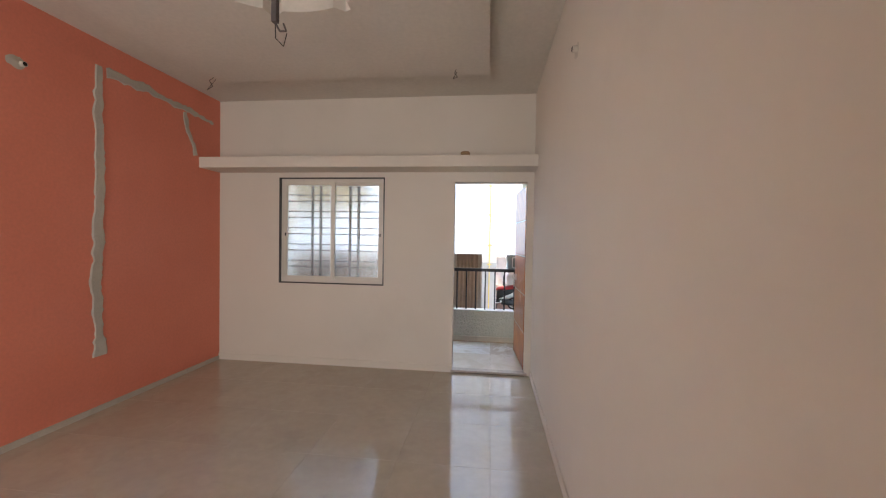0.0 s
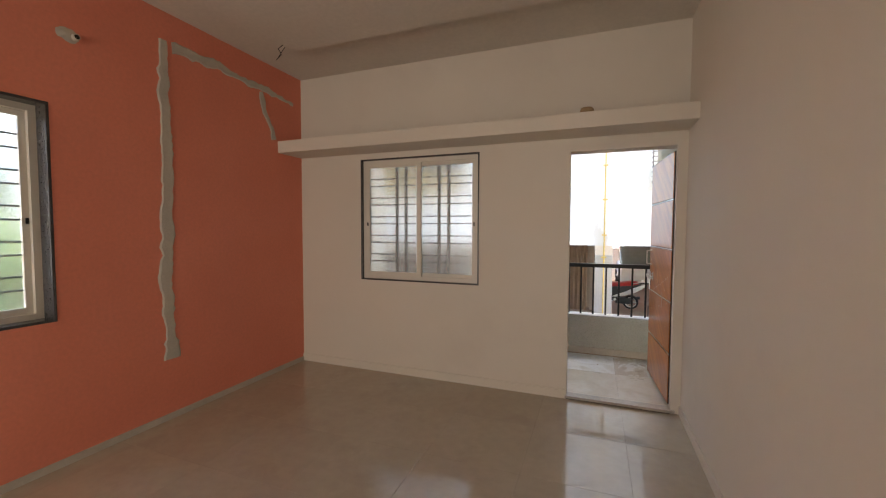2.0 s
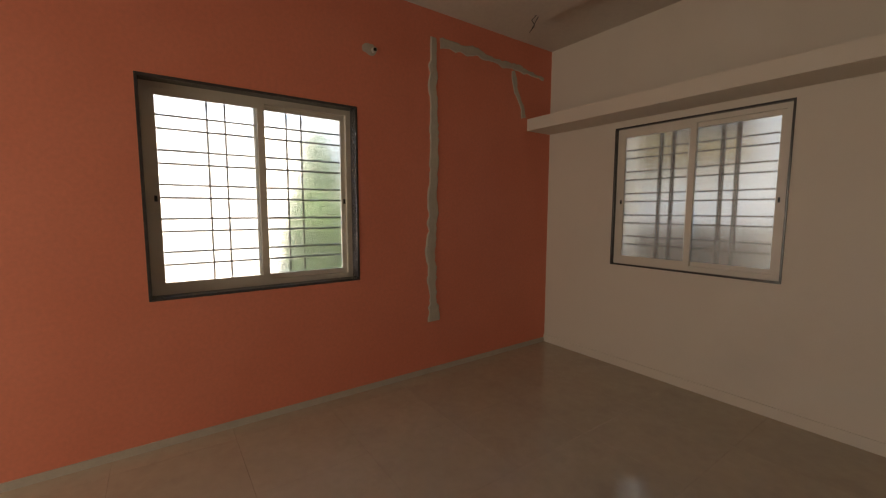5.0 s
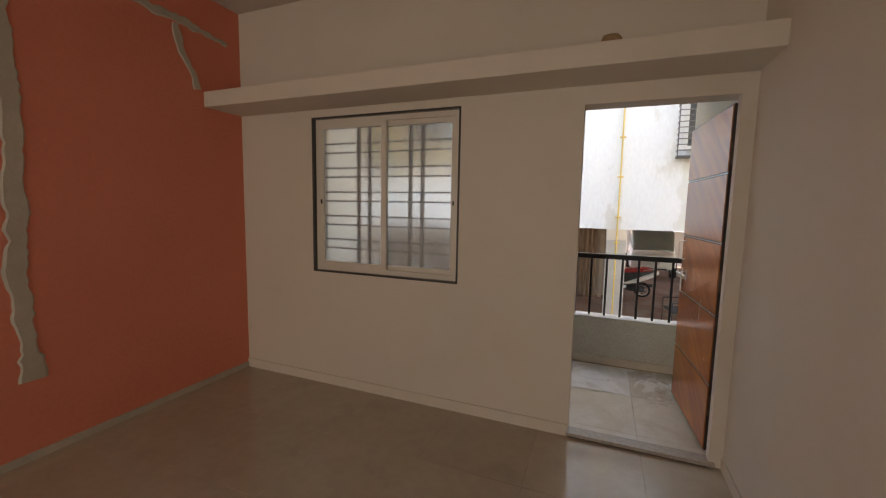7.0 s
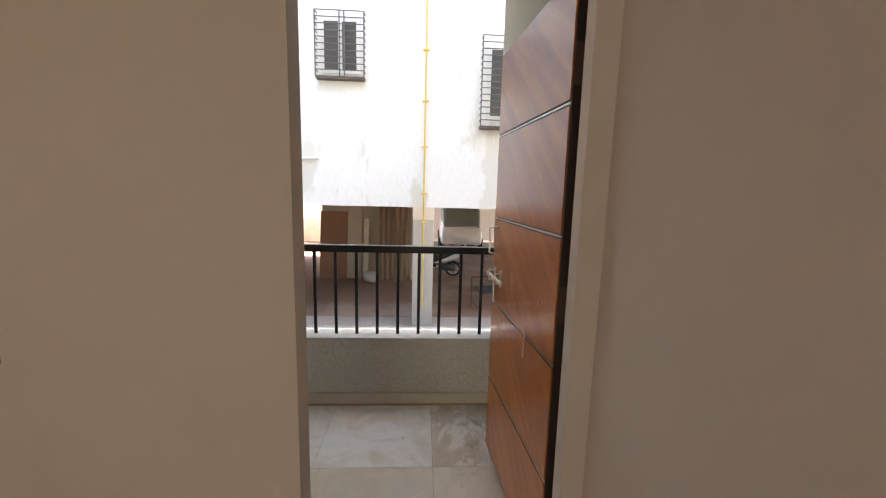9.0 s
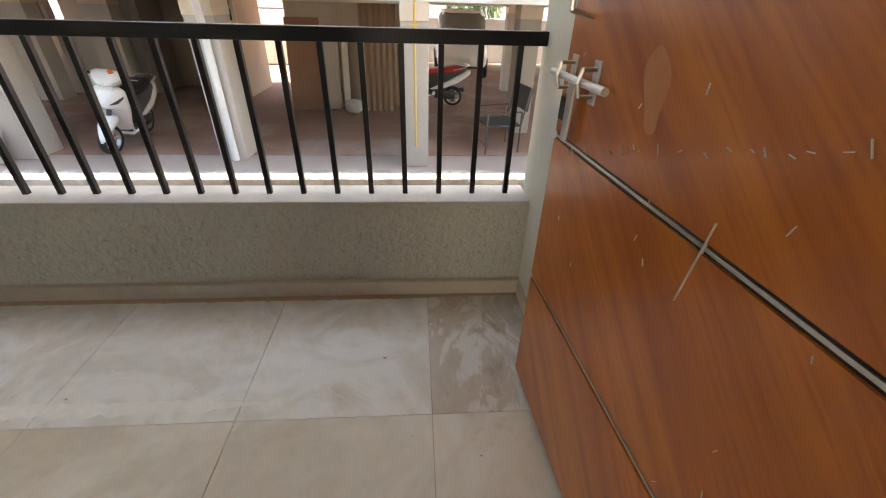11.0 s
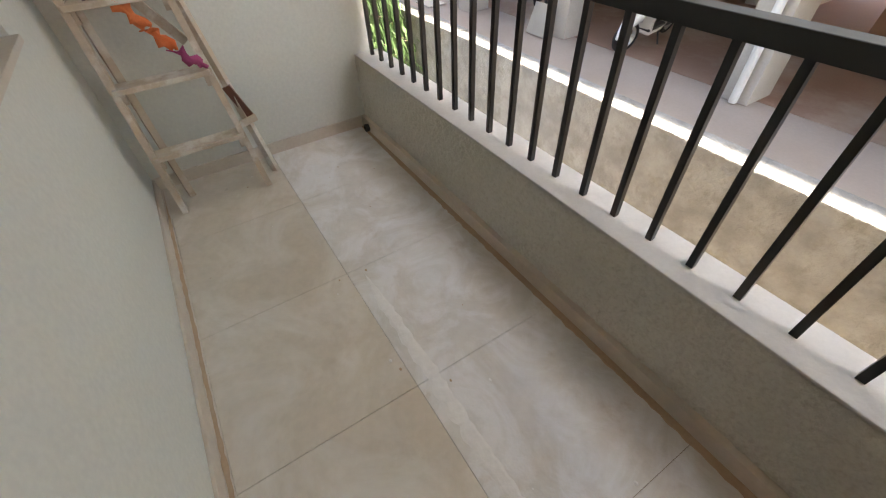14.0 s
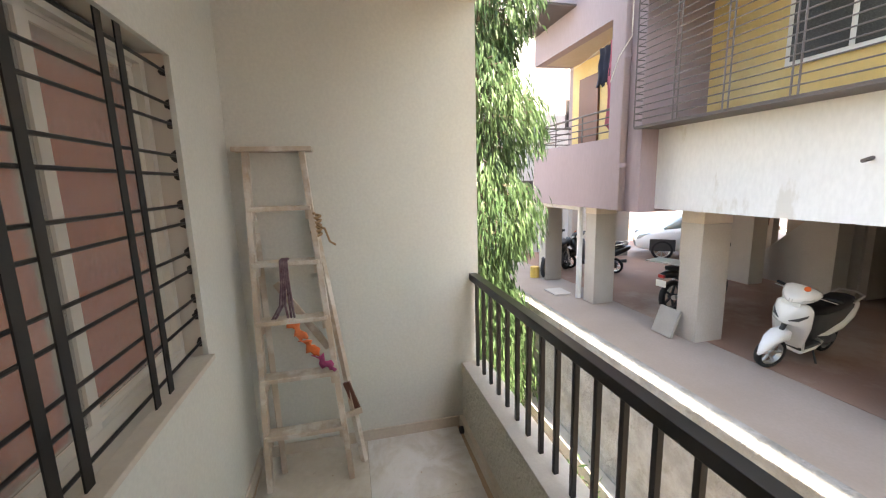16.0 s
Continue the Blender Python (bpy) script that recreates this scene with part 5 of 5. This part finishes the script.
part("gate_frame", tube([(0, 0, 0.05), (2.4, 0, 0.05), (2.4, 0, 1.7), (0, 0, 1.7), (0, 0, 0.05)], 0.025), RUST, gate)
for i in range(13):
    part("gate_bar", rod(bmesh.new(), (0.18 * i + 0.1, 0, 0.05), (0.18 * i + 0.1, 0, 1.7), 0.012, 8), PIPE_W, gate)
part("gate_sheet", bx(0.0, 2.4, 0.02, 0.03, 0.05, 1.0), PIPE_W, gate, "pale sheet panel")

# ---- small things in the room ----
HOLE = mat("bore_shade_and_wire_black", (0.02, 0.012, 0.01), 0.8, grain=0)


def conduit(at, turn, label):
    root = thing("conduit_outlet", label, "conduit", at, turn)
    bm = bmesh.new()
    k = 18
    rnd = random.Random(3)
    ctr = bm.verts.new((0.008, 0, 0))
    rim = [bm.verts.new((0.0, 0.060 * rnd.uniform(0.8, 1.15) * math.cos(2 * math.pi * i / k), 0.042 * rnd.uniform(0.8, 1.15) * math.sin(2 * math.pi * i / k))) for i in range(k)]
    for i in range(k):
        bm.faces.new((ctr, rim[i], rim[(i + 1) % k]))
    part("putty_ring", bm, PUTTY, root, "rough putty round a conduit")
    tb = part("pipe_end", rod(bmesh.new(), (0.0, 0.03, -0.005), (0.03, 0.03, -0.005), 0.018, 16), PUTTY, root)
    # near-black disc paints the shade inside the conduit
    part("dark_bore", rod(bmesh.new(), (0.03, 0.03, -0.005), (0.032, 0.03, -0.005), 0.013, 14), HOLE, tb)


conduit((0.0, -2.0, 2.56), 0, "open conduit end in a putty patch on coral wall")
conduit((RX, -2.03, 2.48), 180, "open conduit end in a putty patch on cream wall")
fan = thing("fan_hook", "grey fan rod hanging bare from the ceiling opening", "ceiling hook")
part("down_rod", bx(1.965, 1.995, -2.315, -2.285, 2.56, 2.98, 0.003), RUST, fan, "grey steel down rod")
part("hook", tube([(1.98, -2.30, 2.56), (1.99, -2.27, 2.53), (2.02, -2.26, 2.535), (2.02, -2.29, 2.56)], 0.005), RUST, fan)
part("wire", tube([(1.98, -2.30, 2.58), (1.96, -2.26, 2.50), (2.00, -2.25, 2.46), (2.03, -2.27, 2.52)], 0.0025), HOLE, fan)
for x, y, s in ((0.55, -0.85, 1.0), (2.80, -0.85, 0.5)):
    solid("ceiling_wire", tube([(x, y, 2.90), (x - 0.02 * s, y - 0.03 * s, 2.86), (x + 0.03 * s, y - 0.05 * s, 2.80 + 0.05 * (1 - s)), (x - 0.05 * s, y - 0.02 * s, 2.78 + 0.07 * (1 - s)), (x + 0.02 * s, y, 2.88)], 0.0025), HOLE, "loose thin wire loop hanging from the ceiling panel", "wire")
bm = bmesh.new()
bmesh.ops.create_icosphere(bm, subdivisions=2, radius=0.035)
for v in bm.verts:
    v.co = Vector((v.co.x * 1.5, v.co.y, v.co.z * 0.7)) * (1 + 0.25 * noise.noise(v.co * 40))
bmesh.ops.translate(bm, verts=bm.verts, vec=(2.86, -0.29, 2.302))
solid("plaster_lump", bm, ROPE_T, "small brown plaster lump lying on the shelf slab", "rubble")

# ---- balcony leftovers ----
DIRT = mat("brown_dust", (0.50, 0.36, 0.24), 0.95, second=(0.52, 0.41, 0.30), scale=12, grain=80, bump=0.4)
SMEAR = mat("white_cement_smear", (0.84, 0.83, 0.81), 0.85, second=(0.72, 0.70, 0.67), scale=10, grain=60, bump=0.4)


def ragged(x0, x1, y0, y1, z, seed, along="x", n=60, t=0.0012, ragged_lo=True, ragged_hi=True):
    """A thin crust with uneven long edges lying on the floor."""
    rnd = random.Random(seed)
    bm = bmesh.new()
    rows = []
    for i in range(n + 1):
        s = i / n
        fade = min(1.0, 6 * s, 6 * (1 - s))
        mid, half = (y0 + y1) / 2, (y1 - y0) / 2
        hi = half * fade * (1 if not ragged_hi else 0.55 + 0.6 * abs(noise.noise(Vector((s * n * 0.25, seed, 0)))) + rnd.uniform(-0.1, 0.1))
        lo = half * fade * (1 if not ragged_lo else 0.55 + 0.6 * abs(noise.noise(Vector((s * n * 0.25, seed + 7, 3)))) + rnd.uniform(-0.1, 0.1))
        x = x0 + (x1 - x0) * s
        if not ragged_hi:
            hi = half
        rows.append([bm.verts.new((x, mid - lo, z)), bm.verts.new((x, mid - lo * 0.6, z + t)), bm.verts.new((x, mid + hi * 0.6, z + t)), bm.verts.new((x, mid + hi, z if ragged_hi else z + t))])
    for a, b in zip(rows, rows[1:]):
        for k in range(3):
            bm.faces.new((a[k], b[k], b[k + 1], a[k + 1]))
    return bm


FZB = -0.0118
solid("dust_line", ragged(XL + 0.02, XR - 0.02, YP - 0.040, YP - 0.006, FZB, 3, n=220, ragged_hi=False), DIRT, "brown dust swept along the parapet skirting", "dust")
solid("dust_line", ragged(XL + 0.02, 2.6, WT + 0.03, WT + 0.052, FZB, 8, n=120), DIRT, "brown dust along the house wall", "dust")
solid("cement_smear", ragged(1.35, 2.62, 0.826, 0.900, FZB, 12, n=60), SMEAR, "white cement smear along a tile joint", "stain")
rnd = random.Random(21)
flakes = thing("plaster_flakes", "small plaster crumbs scattered on the balcony tiles", "rubble")
for i in range(26):
    bm = bmesh.new()
    bmesh.ops.create_icosphere(bm, subdivisions=1, radius=rnd.uniform(0.002, 0.006))
    bmesh.ops.transform(bm, matrix=pose(rnd.uniform(0.3, 3.3), rnd.uniform(0.25, 1.3), FZB + 0.001) @ Matrix.Diagonal((1.4, 1, 0.4, 1)), verts=bm.verts)
    part("crumb", bm, DIRT if i % 3 else SMEAR, flakes)
drain = thing("drain_spout", "small dark drain hole at the parapet foot", "drain")
part("pipe_rim", rod(bmesh.new(), (XL + 0.10, YP - 0.03, 0.015), (XL + 0.10, YP, 0.015), 0.024, 14), GREY_PL, drain)
# black disc on the rim, painting the dark inside of the drain
part("bore", rod(bmesh.new(), (XL + 0.10, YP - 0.032, 0.015), (XL + 0.10, YP - 0.03, 0.015), 0.017, 14), HOLE, drain)

# low growth in the drain strip
wv, wf = [], []
rnd = random.Random(31)
for i in range(900):
    cx, cy = rnd.choice(((-0.9, 2.95), (-1.7, 2.8), (-2.6, 3.0), (0.4, 3.05), (-3.6, 2.9)))
    p = Vector((cx + rnd.gauss(0, 0.22), cy + rnd.gauss(0, 0.10), -1.76 + abs(rnd.gauss(0, 0.12))))
    d = Vector((rnd.gauss(0, 0.6), rnd.gauss(0, 0.6), rnd.uniform(0.2, 1))).normalized()
    sd = d.cross(Vector((rnd.gauss(0, 1), rnd.gauss(0, 1), 0.3))).normalized() * rnd.uniform(0.008, 0.02)
    ln = rnd.uniform(0.05, 0.14)
    k = len(wv)
    wv += [tuple(p), tuple(p + d * ln * 0.5 + sd), tuple(p + d * ln * 0.5 - sd), tuple(p + d * ln)]
    wf += [(k, k + 1, k + 2), (k + 1, k + 3, k + 2)]
me = bpy.data.meshes.new("weeds")
me.from_pydata(wv, [], wf)
me.materials.append(LEAF)
tagged(new("weeds", me), "low green weeds growing in the drain strip", "weeds", kind="stuff")

# ---- floor tiles, piece by piece ----
def tile_mesh(name, w, d, t, material):
    return mesh_of(name, bx(-w / 2, w / 2, -d / 2, d / 2, -t, 0, 0.0012), material)


def lay(parent, xs, ys, z, x0, x1, y0, y1, material, gap=0.0016):
    cache = {}
    for xa, xb in zip(xs, xs[1:]):
        for ya, yb in zip(ys, ys[1:]):
            a, b, c, d = max(xa, x0) + gap / 2, min(xb, x1) - gap / 2, max(ya, y0) + gap / 2, min(yb, y1) - gap / 2
            if b - a < 0.01 or d - c < 0.01:
                continue
            kind = material if material is not TILE_OUT or c < 0.8 else TILE_MUD if a > 3.14 else TILE_WASH
            key = (round(b - a, 4), round(d - c, 4), kind.name)
            if key not in cache:
                cache[key] = tile_mesh("tile", key[0], key[1], 0.012, kind)
            ob = new("tile", cache[key])
            ob.parent = parent
            ob.location = ((a + b) / 2, (c + d) / 2, z)


floor = S("floor", bx(-0.02, RX + 0.02, RY, 0.0, -0.035, -0.004), GROUT_IN, "polished cream vitrified tile floor of the room", "floor")
lay(floor, [3.15 - 0.6 * i for i in range(7, -2, -1)], [-0.6 * i for i in range(10, -1, -1)], 0.0, 0, RX, RY, 0.0, TILE_IN, 0.001)
bfloor = S("balcony_floor", bx(XL, XR, 0.075, YP, -0.026, -0.018), GROUT, "dusty cream tile floor of the balcony", "floor")
lay(bfloor, [3.147 - 0.612 * i for i in range(6, -2, -1)], [0.800 - 0.597 * i for i in range(2, -2, -1)], -0.012, XL, XR, 0.075, YP - 0.01, TILE_OUT, 0.0016)
